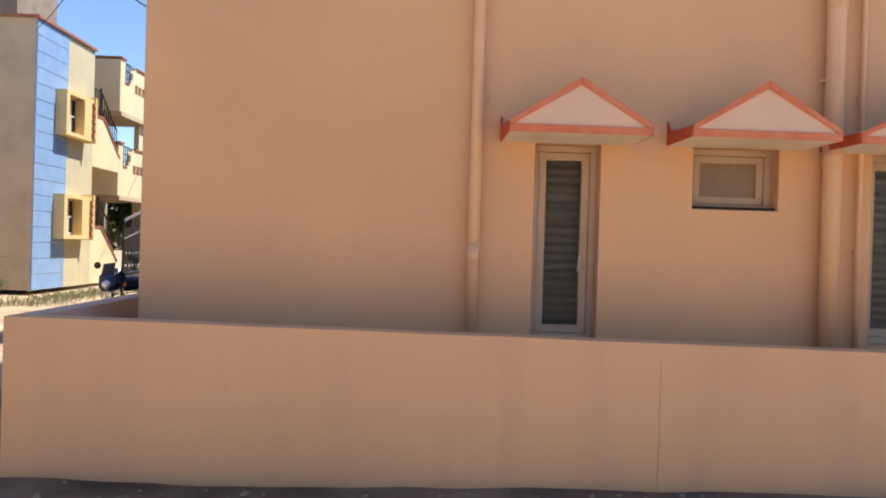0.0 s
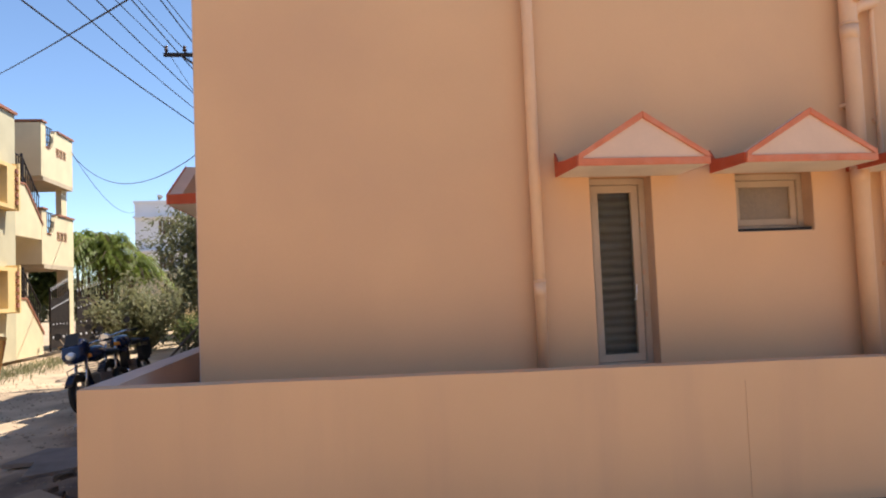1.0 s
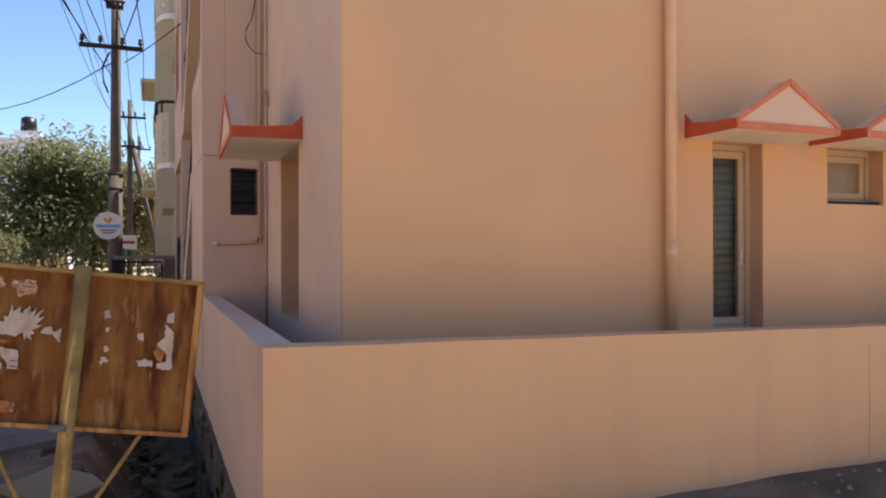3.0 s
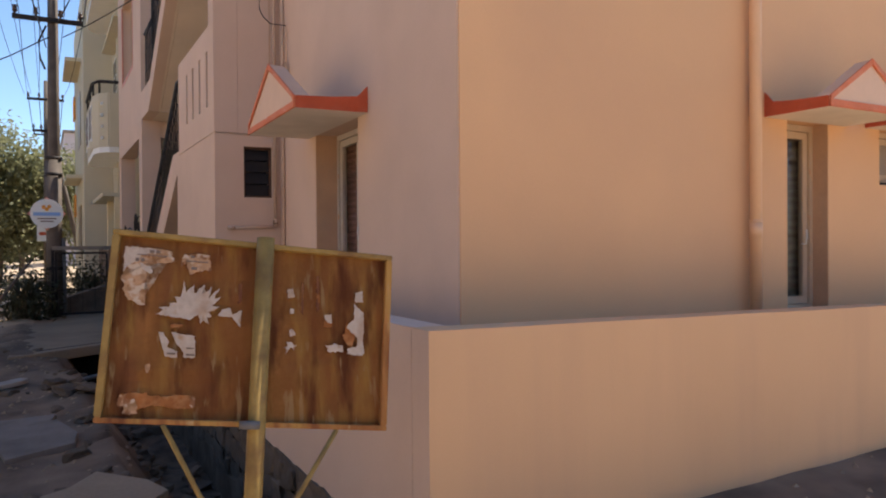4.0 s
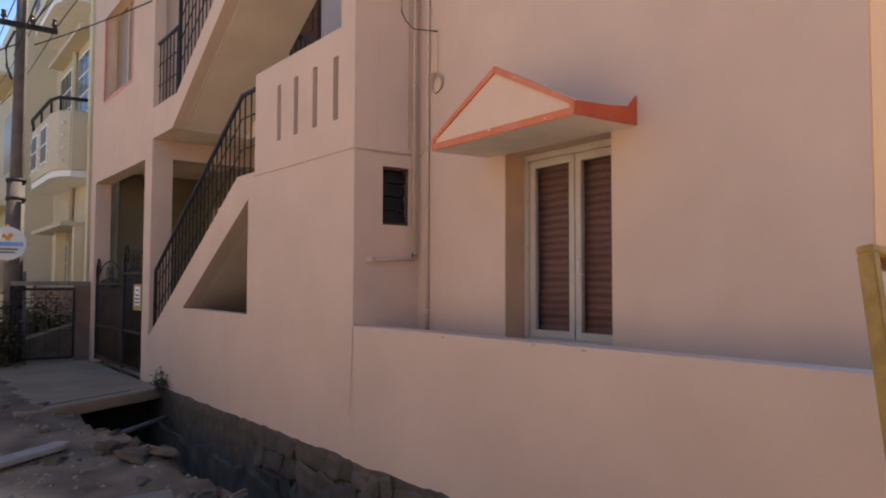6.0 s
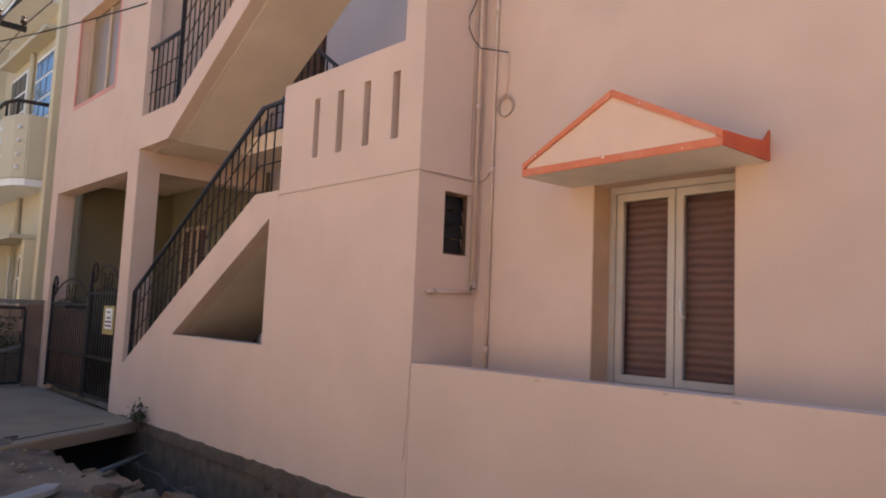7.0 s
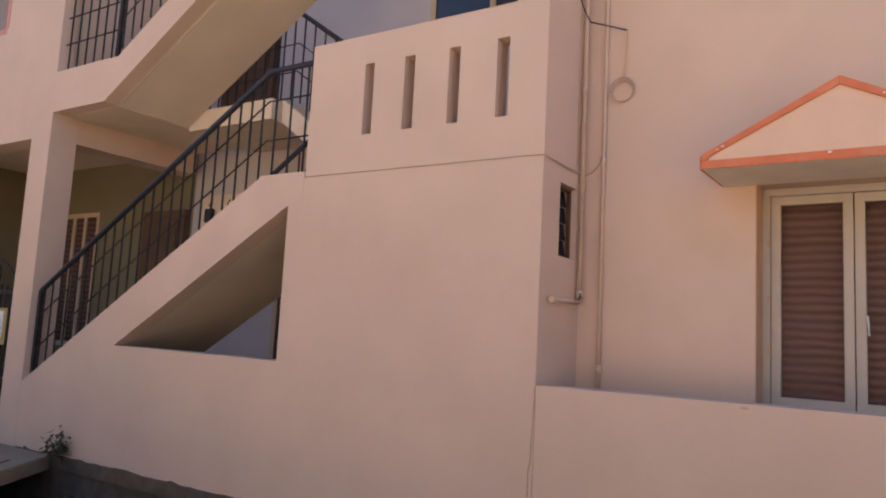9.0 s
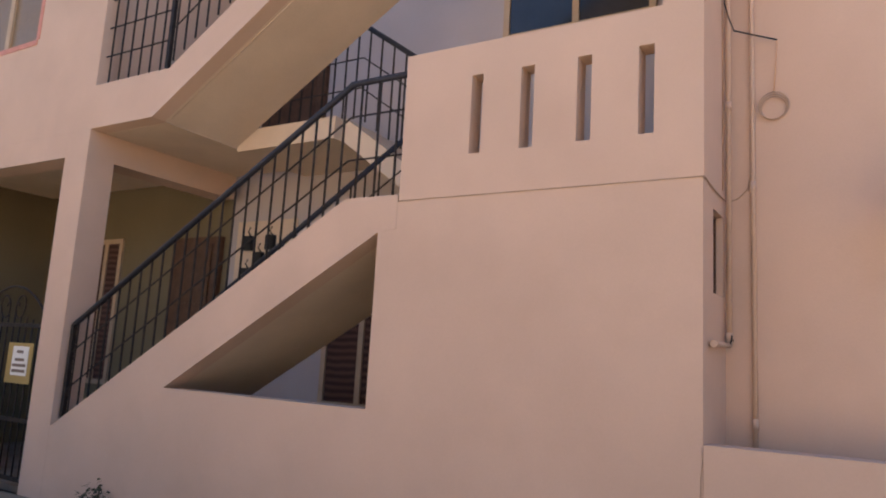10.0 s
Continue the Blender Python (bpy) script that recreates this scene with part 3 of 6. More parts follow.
# ---- windows ----
def window(name, us, vs, place, leaves, curtain, label, depth=0.11, handle=True, fw=0.045, frosted=False, paint=M_frame):
    """A framed window in a wall opening; leaves gives the number of casements."""
    u0, u1, v0, v1 = us[0], us[1], vs[0], vs[1]
    base = place((u0 + u1) / 2, v0, depth)
    ob = thing(name, base, label, "window", kind="structure")

    def bar(a, b, c, e, d0, d1):
        bm = B()
        p = [place(u, v, d) for u, v, d in ((a, c, d0), (b, c, d0), (b, c, d1), (a, c, d1), (a, e, d0), (b, e, d0), (b, e, d1), (a, e, d1))]
        vs_ = [bm.verts.new(q) for q in p]
        for f in ((3, 2, 1, 0), (4, 5, 6, 7), (0, 1, 5, 4), (1, 2, 6, 5), (2, 3, 7, 6), (3, 0, 4, 7)):
            bm.faces.new([vs_[i] for i in f])
        return bm
    e = 0.002
    for n, q in (("window_sill", (u0 + e, u1 - e, v0 + e, v0 + fw, depth, depth + 0.07)), ("frame_head", (u0 + e, u1 - e, v1 - fw, v1 - e, depth, depth + 0.07)),
                 ("frame_jamb", (u0 + e, u0 + fw, v0 + fw, v1 - fw, depth, depth + 0.07)), ("frame_jamb", (u1 - fw, u1 - e, v0 + fw, v1 - fw, depth, depth + 0.07))):
        part(n, bar(*q), paint, ob, bevel=0.004)
    w = (u1 - u0 - 2 * fw) / leaves
    for k in range(leaves):
        a, b = u0 + fw + k * w + 0.003, u0 + fw + (k + 1) * w - 0.003
        c, d = v0 + fw + 0.003, v1 - fw - 0.003
        s = 0.05 if not frosted else 0.045
        leaf = part("casement", bar(a, b, c, c + s, depth + 0.012, depth + 0.05), paint, ob, bevel=0.003)
        part("casement_rail", bar(a, b, d - s, d, depth + 0.012, depth + 0.05), paint, leaf, bevel=0.003)
        part("casement_stile", bar(a, a + s, c + s, d - s, depth + 0.012, depth + 0.05), paint, leaf, bevel=0.003)
        part("casement_stile", bar(b - s, b, c + s, d - s, depth + 0.012, depth + 0.05), paint, leaf, bevel=0.003)
        pane = part("pane", bar(a + s, b - s, c + s, d - s, depth + 0.028, depth + 0.032), M_frost if frosted else M_glass, leaf, "frosted brown pane" if frosted else "clear dusty pane")
        pane.visible_shadow = frosted
        if handle and k == 0:
            hu = b - s - 0.012 if k == 0 else a + s + 0.012
            hv = (v0 + v1) / 2 - 0.18
            bm = tube(B(), [place(hu, hv, depth + 0.014), place(hu, hv, depth - 0.02), place(hu, hv + 0.05, depth - 0.028), place(hu + 0.006, hv + 0.1, depth - 0.02)], 0.006, 6)
            part("handle", bm, M_white, leaf, "small pale curved handle")
        if not frosted:
            for g in (0.28, 0.5, 0.75):
                hz = v0 + (v1 - v0) * g
                hu = b + 0.012 if leaves == 1 else (a - 0.012 if k == 0 else b + 0.012)
                part("hinge", box(B(), -0.008, -0.006, -0.018, 0.008, 0.006, 0.018, Matrix.Translation(place(hu, hz, depth + 0.005))), M_reveal, leaf)
    if not frosted:
        # drawn curtain, hung with soft folds
        bm = B()
        nz, nu = 60, 8
        rows = []
        for j in range(nz + 1):
            v = v0 + (v1 - v0) * j / nz
            rows.append([bm.verts.new(place(u0 + (u1 - u0) * i / nu, v, depth + 0.085 + 0.014 * math.sin(j * 1.05 + 0.6 * noise.noise(Vector((i * 0.7, j * 0.2, u0)))) + 0.008 * noise.noise(Vector((i, j * 0.6, u0))))) for i in range(nu + 1)])
        for r0, r1 in zip(rows, rows[1:]):
            for i in range(nu):
                f = bm.faces.new((r0[i], r0[i + 1], r1[i + 1], r1[i]))
                f.smooth = True
        part("curtain", bm, curtain, ob, "drawn cloth curtain with horizontal folds")
    # black sheet behind; the unlit room is put into its colour
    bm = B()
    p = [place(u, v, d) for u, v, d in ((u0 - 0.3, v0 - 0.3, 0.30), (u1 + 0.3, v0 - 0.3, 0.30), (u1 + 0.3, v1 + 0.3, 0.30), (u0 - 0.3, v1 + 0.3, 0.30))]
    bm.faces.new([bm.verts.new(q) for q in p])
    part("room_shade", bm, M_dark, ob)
    # plaster lining of the opening
    r = 0.004
    for n, q in (("reveal", (u0 + 0.0005, u0 + r, v0 + r, v1 - r, 0.004, depth)), ("reveal", (u1 - r, u1 - 0.0005, v0 + r, v1 - r, 0.004, depth)), ("sill_plaster", (u0 + 0.0005, u1 - 0.0005, v0 + 0.0005, v0 + r, 0.004, depth))):
        part(n, bar(*q), M_reveal, ob)
    return ob


# sill shadow of the ventilator, drawn as a dark strip
solid("trim_ventilator_shadow", box(B(), 1.36, YS + 0.03, 1.856, 1.915, YS + 0.108, 1.874), M_dark, "dark strip standing in for the shadow below the ventilator frame", "trim")
south = lambda u, v, d: Vector((u, YS + d, v))
window("window_1", (0.33, 0.76), (0.97, 2.25), south, 1, M_curtain, "narrow cream-framed window with grey curtain behind glass")
window("window_2", (1.355, 1.92), (1.85, 2.26), south, 1, M_curtain, "small high ventilator window with frosted brown glass", frosted=True, handle=False, fw=0.045)
window("window_3", (2.53, 3.45), (1.0, 2.25), south, 2, M_curtain, "double cream-framed window with grey curtain")
window("window_4", W3[:2], W3[2:], west, 2, M_curtain2, "double cream-framed window with maroon folded curtain", depth=0.17, paint=M_frame_skylit)


# ---- canopies ----
def canopy(place, u0, u1, deep, zb, eave, peak, label):
    """A gabled concrete sunshade; place(u, v, d) with d growing into the wall."""
    c = (u0 + u1) / 2
    ob = thing("window_canopy", place(c, zb, 0), label, "window canopy", "gabled canopies over the windows")
    back = 0.08
    bm = B()
    vf = [bm.verts.new(place(u, v, d)) for d in (-deep, -0.001) for u, v in ((u0, zb), (u1, zb), (u1, eave - 0.012), (u0, eave - 0.012))]
    for f in ((0, 1, 2, 3), (7, 6, 5, 4), (0, 1, 5, 4), (1, 2, 6, 5), (2, 3, 7, 6), (3, 0, 4, 7)):
        bm.faces.new([vf[i] for i in f])
    part("slab", bm, M_soffit, ob)

    def plate(poly, d0, d1):
        q = B()
        lo = [q.verts.new(place(u, v, d0)) for u, v in poly]
        hi = [q.verts.new(place(u, v, d1)) for u, v in poly]
        q.faces.new(lo)
        q.faces.new(hi[::-1])
        for i in range(len(poly)):
            j = (i + 1) % len(poly)
            q.faces.new((lo[j], lo[i], hi[i], hi[j]))
        return q
    w = 0.036
    part("gable_panel", plate([(u0 + 0.001, zb + 0.002), (u1 - 0.001, zb + 0.002), (u1 - 0.001, eave), (c, peak), (u0 + 0.001, eave)], -deep - 0.0005, -deep + 0.10), M_gable, ob, "plain cream triangle")
    part("bottom_border", plate([(u0 - 0.004, zb), (u1 + 0.004, zb), (u1 + 0.004, zb + 0.044), (u0 - 0.004, zb + 0.044)], -deep - 0.014, -deep - 0.0015), M_orange, ob, "orange painted border", 0.003)
    for a, s in ((u0, 1), (u1, -1)):
        part("raking_border", plate([(a - 0.002 * s, zb + 0.045), (a + 0.03 * s, zb + 0.045), (a + 0.03 * s, eave - 0.008), (c - 0.0005 * s, peak - w), (c - 0.0005 * s, peak + 0.008), (a - 0.002 * s, eave + 0.008)], -deep - 0.014, -deep - 0.0015), M_orange, ob, "orange painted border", 0.003)
        q = B()
        rows = [(-deep - 0.001, zb + 0.001, eave + 0.004), (-deep * 0.5, zb + 0.002, eave + 0.014), (-deep * 0.15, zb + 0.003, eave + 0.03), (-0.002, zb + 0.004, eave + back + 0.02)]
        lo = [(q.verts.new(place(a, v0, d)), q.verts.new(place(a, v1, d)), q.verts.new(place(a - 0.012 * s, v0, d)), q.verts.new(place(a - 0.012 * s, v1, d))) for d, v0, v1 in rows]
        for x, y in zip(lo, lo[1:]):
            for i, j in ((0, 1), (1, 3), (3, 2), (2, 0)):
                q.faces.new((x[i], x[j], y[j], y[i]))
        for x in (lo[0], lo[-1]):
            q.faces.new((x[0], x[1], x[3], x[2]))
        part("side_fascia", q, M_red, ob, "dull red side face")
    chip = random.Random(int(c * 100))
    for k in range(5 if deep > 0.45 else 0):
        f = chip.uniform(0.05, 0.95)
        u = u0 + (u1 - u0) * f
        v = zb + chip.uniform(0.006, 0.036) if k % 2 else eave - 0.012 + (peak - eave) * (1 - abs(2 * f - 1))
        r = chip.uniform(0.003, 0.008)
        part("paint_chip", plate([(u + r * math.cos(a) * chip.uniform(0.7, 1.6), v + r * 0.7 * math.sin(a)) for a in np.linspace(0, 5.4, 7)], -deep - 0.0155, -deep - 0.0135), M_soffit, ob, "small pale chip in the paint")
    return ob


canopy(south, 0.115, 0.945, 0.435, 2.245, 2.305, 2.565, "gabled cream window canopy with orange border on peach wall")
canopy(south, 1.19, 2.07, 0.435, 2.25, 2.31, 2.58, "gabled cream canopy with orange border over small ventilator")
canopy(south, 2.19, 3.70, 0.435, 2.24, 2.30, 2.66, "wide gabled canopy with red side over double window")
canopy(west, 1.225, 2.50, 0.47, 2.29, 2.36, 2.69, "wide gabled cream canopy with orange border facing the street")


# ---- pipes on the south wall ----
def drain_pipe(x, r, z0, z1, collars, label, clamps=()):
    y = YS - r - 0.02
    ob = thing("drain_pipe", (x, y, z0), label, "pipe", "wall pipes")
    part("pipe", rod(B(), (x, y, z0), (x, y, z1), r, n=16), M_pipe, ob)
    for z in collars:
        bm = rod(B(), (x, y, z - 0.05), (x, y, z + 0.05), r * 1.07, n=16)
        rod(bm, (x, y, z + 0.05), (x, y, z + 0.065), r * 1.12, n=16)
        part("collar", bm, M_pipe, ob)
    for z in clamps:
        part("clamp", box(B(), x - r - 0.006, y + 0.004, z - 0.01, x + r + 0.006, YS - 0.001, z + 0.012), M_pipe, ob)
    return ob


drain_pipe(-0.05, 0.037, 0.16, HI, (1.52, 4.5), "slim peach-painted drain pipe on the south wall")
big = drain_pipe(2.225, 0.057, 0.16, HI, (2.2, 3.2), "thick peach-painted soil pipe with a branch joint", (2.7,))
bm = tube(B(), [(2.20, YS - 0.08, 3.28), (2.285, YS - 0.08, 3.38), (2.42, YS - 0.08, 3.42), (2.42, YS - 0.02, 3.44)], 0.045, 12)
part("branch", bm, M_pipe, big)
part("branch_cap", rod(B(), (2.25, YS - 0.1, 3.44), (2.25, YS - 0.17, 3.46), 0.055, n=14), M_pipe, big, "round inspection cap")
drain_pipe(2.43, 0.018, 0.16, HI, (), "thin peach-painted water pipe", (1.6, 2.6))


# ---- stair tower ----
def stair_tower():
    t = 0.15
    bm = B()
    prism(bm, [(8.49, 0.13), (10.5, 0.13), (10.5, 2.235), (10.36, 2.25), (10.36, 2.43), (8.49, 2.43)], "x", XW, XW + t)
    solid("stair_wall_lower", bm, M_west, "pale pink plastered wall below the stair landing", "wall")
    bm = B()
    prism(bm, [(10.5, 0.13), (13.788, 0.13), (13.788, 0.725), (13.71, 0.77), (12.41, 1.13), (10.5, 1.12)], "x", XW, XW + t)
    prism(bm, [(13.71, 0.77), (10.79, 2.475), (10.362, 2.475), (10.362, 2.252), (10.502, 2.235), (12.41, 1.13)], "x", XW, XW + t)
    solid("stair_wall_stringer", bm, M_west, "pale pink plastered sloping stair side with open triangle below", "stair")
    # vent wall
    vent = [(-2.40, -2.145, 1.87, 2.32)]
    solid("wall_vent", panel(B(), cuts(XW + t, XC + 0.16, vent, 0), cuts(0.13, 2.43, vent, 2), in_holes(vent), 0.0, 0.20, lambda u, v, d: Vector((u, 8.49 + d, v))), M_west, "pale pink plastered return wall with a vent", "wall")
    # black sheet: darkness inside the vent put into the colour
    solid("vent_backing", box(B(), -2.499, 8.75, 0.14, -1.0, 8.8, 2.3), M_dark, "black sheet standing in for the unlit inside behind the vent", "wall")
    solid("landing_slab", box(B(), XW + t, 8.61, 2.28, -0.75, 10.36, 2.426), M_cream, "cream concrete stair landing", "stair")
    # parapet with slots, and the corner pier
    slots = [(9.78, 9.86, 2.69, 3.19), (9.44, 9.525, 2.69, 3.19), (9.09, 9.175, 2.69, 3.19), (8.74, 8.825, 2.69, 3.19)]
    pl = lambda u, v, d: Vector((XW + d - 0.004, u, v))
    solid("landing_parapet", panel(B(), cuts(8.70, 10.35, slots, 0), cuts(2.434, 3.40, slots, 2), in_holes(slots), 0.0, 0.13, pl), M_west, "pale pink landing parapet with four upright slots", "parapet")
    solid("corner_pier", box(B(), XW - 0.004, 8.486, 2.434, XW + 0.2, 8.70, HI), M_west, "pale pink plastered corner pier of the stair tower", "wall")
    solid("wall_tower_south", box(B(), XW + 0.202, 8.488, 2.434, XC + 0.16, 8.61, HI), M_west, "pale pink return wall of the stair tower", "wall")
    bm = tube(B(), [(XW - 0.003, y, 2.431 + 0.004 * noise.noise(Vector((y * 5, 0, 0)))) for y in np.linspace(8.48, 10.36, 24)], 0.003, 5)
    tube(bm, [(x, 8.484, 2.431 - 0.01 * math.sin((x - XW) * 5)) for x in np.linspace(XW - 0.004, XC + 0.075, 8)] + [west(u, v, -0.006) for u, v in ((3.36, 2.425), (3.31, 2.44), (3.26, 2.49), (3.235, 2.60), (3.232, 2.8))], 0.004, 5)
    crack = tube(B(), [(XW - 0.0015, 8.49 + 0.05 * (1.1 - z) + 0.035 * noise.noise(Vector((z * 6, 1, 0))), z) for z in np.linspace(0.45, 1.1, 18)], 0.0025, 5)
    solid("trim_crack", crack, M_joint, "thin wandering crack in the plaster", "trim")
    solid("trim_construction_joint", bm, M_joint, "thin dark plaster joint line", "trim")
    # lower flight
    ob = thing("stair_flight", (-2.05, 13.4, 0.2), "cream concrete lower stair flight", "stair", "concrete stair flights", "structure")
    bm = B()
    soffit = lambda y: 1.13 + (12.41 - y) * 0.579
    prism(bm, [(14.1, 0.151), (14.1, 0.30), (10.502, soffit(10.502) + 0.19), (10.502, soffit(10.502))], "x", XW + t, -1.62)
    part("waist_slab", bm, M_cream, ob, bevel=0.0)
    for i in range(12):
        y1 = 13.75 - i * 0.283
        part("step", box(B(), XW + t + 0.001, y1 - 0.281, max(0.14, soffit(y1 - 0.283) + 0.02), -1.621, y1, 0.70 + (13.71 - y1) * 0.5856), M_concrete, ob)
    # inner flight up to the first floor
    ob = thing("stair_flight", (-1.1, 10.4, 2.43), "cream concrete inner stair flight", "stair", "concrete stair flights", "structure")
    bm = B()
    prism(bm, [(10.36, 2.29), (10.36, 2.52), (11.75, 3.52), (11.75, 3.30)], "x", -1.58, -0.75)
    part("waist_slab", bm, M_cream, ob)
    # upper flight
    ob = thing("stair_flight", (-2.1, 12.9, 3.4), "pale pink upper stair flight with sloping soffit", "stair", "concrete stair flights", "structure")
    k = 0.612
    top = lambda y: 3.735 + (12.80 - y) * k
    low = lambda y: 3.335 + (12.94 - y) * k
    bm = B()
    prism(bm, [(12.94, 3.335), (12.80, 3.735), (9.9, top(9.9)), (9.9, low(9.9))], "x", XW - 0.002, XW + 0.13)
    part("stringer", bm, M_west, ob)
    bm = B()
    prism(bm, [(12.94, 3.338), (12.80, 3.55), (9.9, top(9.9) - 0.2), (9.9, low(9.9) + 0.003)], "x", XW + 0.131, -1.71)
    part("waist_slab", bm, M_cream, ob)
    part("drip_groove", tube(B(), [(XW + 0.16, 12.9, low(12.9) + 0.002), (XW + 0.16, 9.95, low(9.95) + 0.002)], 0.004, 5), M_cream, ob)
    solid("landing_slab_upper", box(B(), XW, 8.70, 5.05, -0.75, 9.9, 5.25), M_cream, "cream concrete upper landing", "stair")
    # first floor
    solid("floor_slab_first", box(B(), XW + 0.152, 12.945, 3.332, -0.9, 17.298, 3.5), M_cream, "cream concrete first-floor slab seen from below", "ceiling")
    solid("floor_slab_inner", box(B(), -1.70, 11.76, 3.30, -0.75, 12.94, 3.5), M_cream, "cream concrete first-floor slab edge with damp stains", "ceiling")
    op = [(12.80, 13.80, 3.745, 5.9), (14.90, 16.68, 4.38, 5.80)]
    w1 = panel(B(), cuts(12.942, 17.45, [op[1], (12.942, 13.80, 3.745, 5.9)], 0), cuts(3.335, 8.6, op, 2), in_holes(op), 0.0, 0.15, lambda u, v, d: Vector((XW + d, u, v)))
    ob = solid("wall_first_floor", w1, M_west, "pale pink first-floor wall with window opening", "wall")
    bm = prism(B(), [(12.94, 3.336), (12.94, 3.74), (12.80, 3.738)], "x", XW - 0.001, XW + 0.15)
    part("band_end", bm, M_west, ob)
    # ground-floor pillars and beams
    solid("pillar_near", box(B(), XW, 13.79, 0.1, XW + 0.27, 14.13, 3.334), M_west, "pale pink square porch pillar", "pillar")
    solid("pillar_far", box(B(), XW, 17.12, 0.1, XW + 0.25, 17.45, 3.11), M_west, "pale pink square porch pillar beside the gate", "pillar")
    solid("beam_front", box(B(), XW, 14.132, 3.10, XW + 0.25, 17.45, 3.334), M_west, "pale pink porch beam over the gate", "beam")
    solid("beam_cross", box(B(), XW + 0.272, 13.80, 3.08, -0.9, 14.08, 3.331), M_west, "peach porch cross beam", "beam")
    # inner house wall behind stair and porch
    solid("wall_inner", box(B(), -0.74, 8.62, 0.1, -0.6, 13.98, HI), M_grey, "greyish lavender inner wall behind the stairs", "wall")
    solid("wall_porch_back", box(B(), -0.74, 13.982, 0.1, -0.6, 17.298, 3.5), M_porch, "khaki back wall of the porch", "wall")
    solid("wall_balcony_back", box(B(), -0.74, 13.982, 3.502, -0.6, 17.298, HI), M_west, "pale pink back wall of the first-floor balcony", "wall")
    solid("wall_balcony_side", box(B(), XW + 0.152, 13.85, 3.502, -0.742, 13.98, HI), M_west, "pale pink side wall of the first-floor balcony", "wall")
    solid("floor_porch", box(B(), XW + t, 10.5, 0.08, -0.6, 17.298, 0.138), M_concrete, "grey concrete porch floor", "floor")


stair_tower()



# ---- railings ----
def railing(name, runs, x, label, drop0, rails, spacing=0.125, posts=()):
    """A steel railing in the plane x; runs gives the hand-rail's corners (y, z); the bars hang down by drop0 from it."""
    y0, z0 = runs[0]
    ob = thing(name, (x, y0, z0 - drop0), label, "railing", "steel stair railings")
    part("handrail", tube(B(), [(x, y, z) for y, z in runs], 0.024, 8), M_navy, ob, "thick dark navy handrail")
    for k in rails:
        part("cross_rail", tube(B(), [(x, y, z - k) for y, z in runs], 0.007, 6), M_iron, ob)
    for py, pz, pd in posts:
        part("newel_post", box(B(), x - 0.018, py - 0.018, pz - pd, x + 0.018, py + 0.018, pz), M_iron, ob)
    for (ya, za), (yb, zb) in zip(runs, runs[1:]):
        n = max(1, int(abs(yb - ya) / spacing))
        for i in range(n):
            f = (i + 0.5) / n
            y, z = ya + (yb - ya) * f, za + (zb - za) * f
            part("baluster", box(B(), x - 0.006, y - 0.006, z - drop0, x + 0.006, y + 0.006, z), M_iron, ob)
    return ob


railing("stair_railing", [(13.73, 1.58), (10.84, 3.31), (10.37, 3.31)], XW + 0.06, "dark navy steel railing on the sloping outer stair side", 0.83, (0.24, 0.55), posts=((13.73, 1.58, 0.82),))
railing("stair_railing", [(13.75, 1.52), (11.11, 3.24)], -1.58, "dark iron inner railing of the lower stair flight", 0.78, (0.26, 0.52), 0.14)
railing("stair_railing", [(12.9, 4.37), (11.62, 4.37), (10.42, 3.52)], -1.55, "dark iron railing along the inner stair flight", 0.86, (0.3, 0.58))
railing("balcony_railing", [(13.79, 4.62), (12.93, 4.62)], XW + 0.06, "dark iron railing between wall and upper stair", 0.88, (0.3, 0.58))
railing("stair_railing", [(12.90, 4.98), (10.0, 6.75)], XW + 0.06, "dark iron railing on the upper stair side", 1.18, (0.3, 0.58, 0.86), posts=((12.90, 4.98, 1.2),))


# ---- gate ----
def gate_leaf(y0, y1, z0, z1, label, curl):
    x = XW + 0.05
    ob = thing("gate", (x, (y0 + y1) / 2, z0), label, "gate", "porch gate leaves")
    for y in (y0, y1):
        part("stile", box(B(), x - 0.02, y - 0.02, z0, x + 0.02, y + 0.02, z1 - 0.12), M_iron, ob)
    for z in (z0 + 0.05, z0 + 0.55, z1 - 0.42):
        part("rail", box(B(), x - 0.012, y0 + 0.021, z - 0.018, x + 0.012, y1 - 0.021, z + 0.018), M_iron, ob)
    n = int((y1 - y0) / 0.095)
    for i in range(1, n):
        y = y0 + (y1 - y0) * i / n
        part("bar", rod(B(), (x, y, z0 + 0.05), (x, y, z1 - 0.42 + 0.1 * math.sin(math.pi * i / n)), 0.008, n=6), M_iron, ob)
    for y, s in ((y0, 1), (y1, -1)):
        if (s > 0 and curl in "ab") or (s < 0 and curl in "bc"):
            pts = [(x, y + s * (0.09 - 0.09 * math.cos(a)) if a < 3.6 else y + s * (0.13 - 0.05 * math.cos(a * 1.0)), z1 - 0.14 + 0.13 * math.sin(a)) for a in np.linspace(0, 4.4, 14)]
            part("scroll", tube(B(), pts, 0.015, 6), M_iron, ob)
    m = (y0 + y1) / 2
    for s in (-1, 1):
        pts = [(x, m + s * (0.05 + 0.16 * math.exp(-0.18 * a) * (1 - math.cos(a)) / 1.2), z1 - 0.32 + 0.15 * math.exp(-0.12 * a) * math.sin(a) + 0.05) for a in np.linspace(0, 9, 26)]
        part("scroll", tube(B(), pts, 0.007, 5), M_iron, ob)
    part("arch", tube(B(), [(x, y0 + (y1 - y0) * f, z1 - 0.38 + 0.32 * math.sin(math.pi * f) ** 0.7) for f in np.linspace(0.03, 0.97, 16)], 0.01, 6), M_iron, ob)
    return ob


gate_leaf(14.14, 15.28, 0.17, 1.98, "tall black wrought-iron gate leaf with scrolls", "bc")
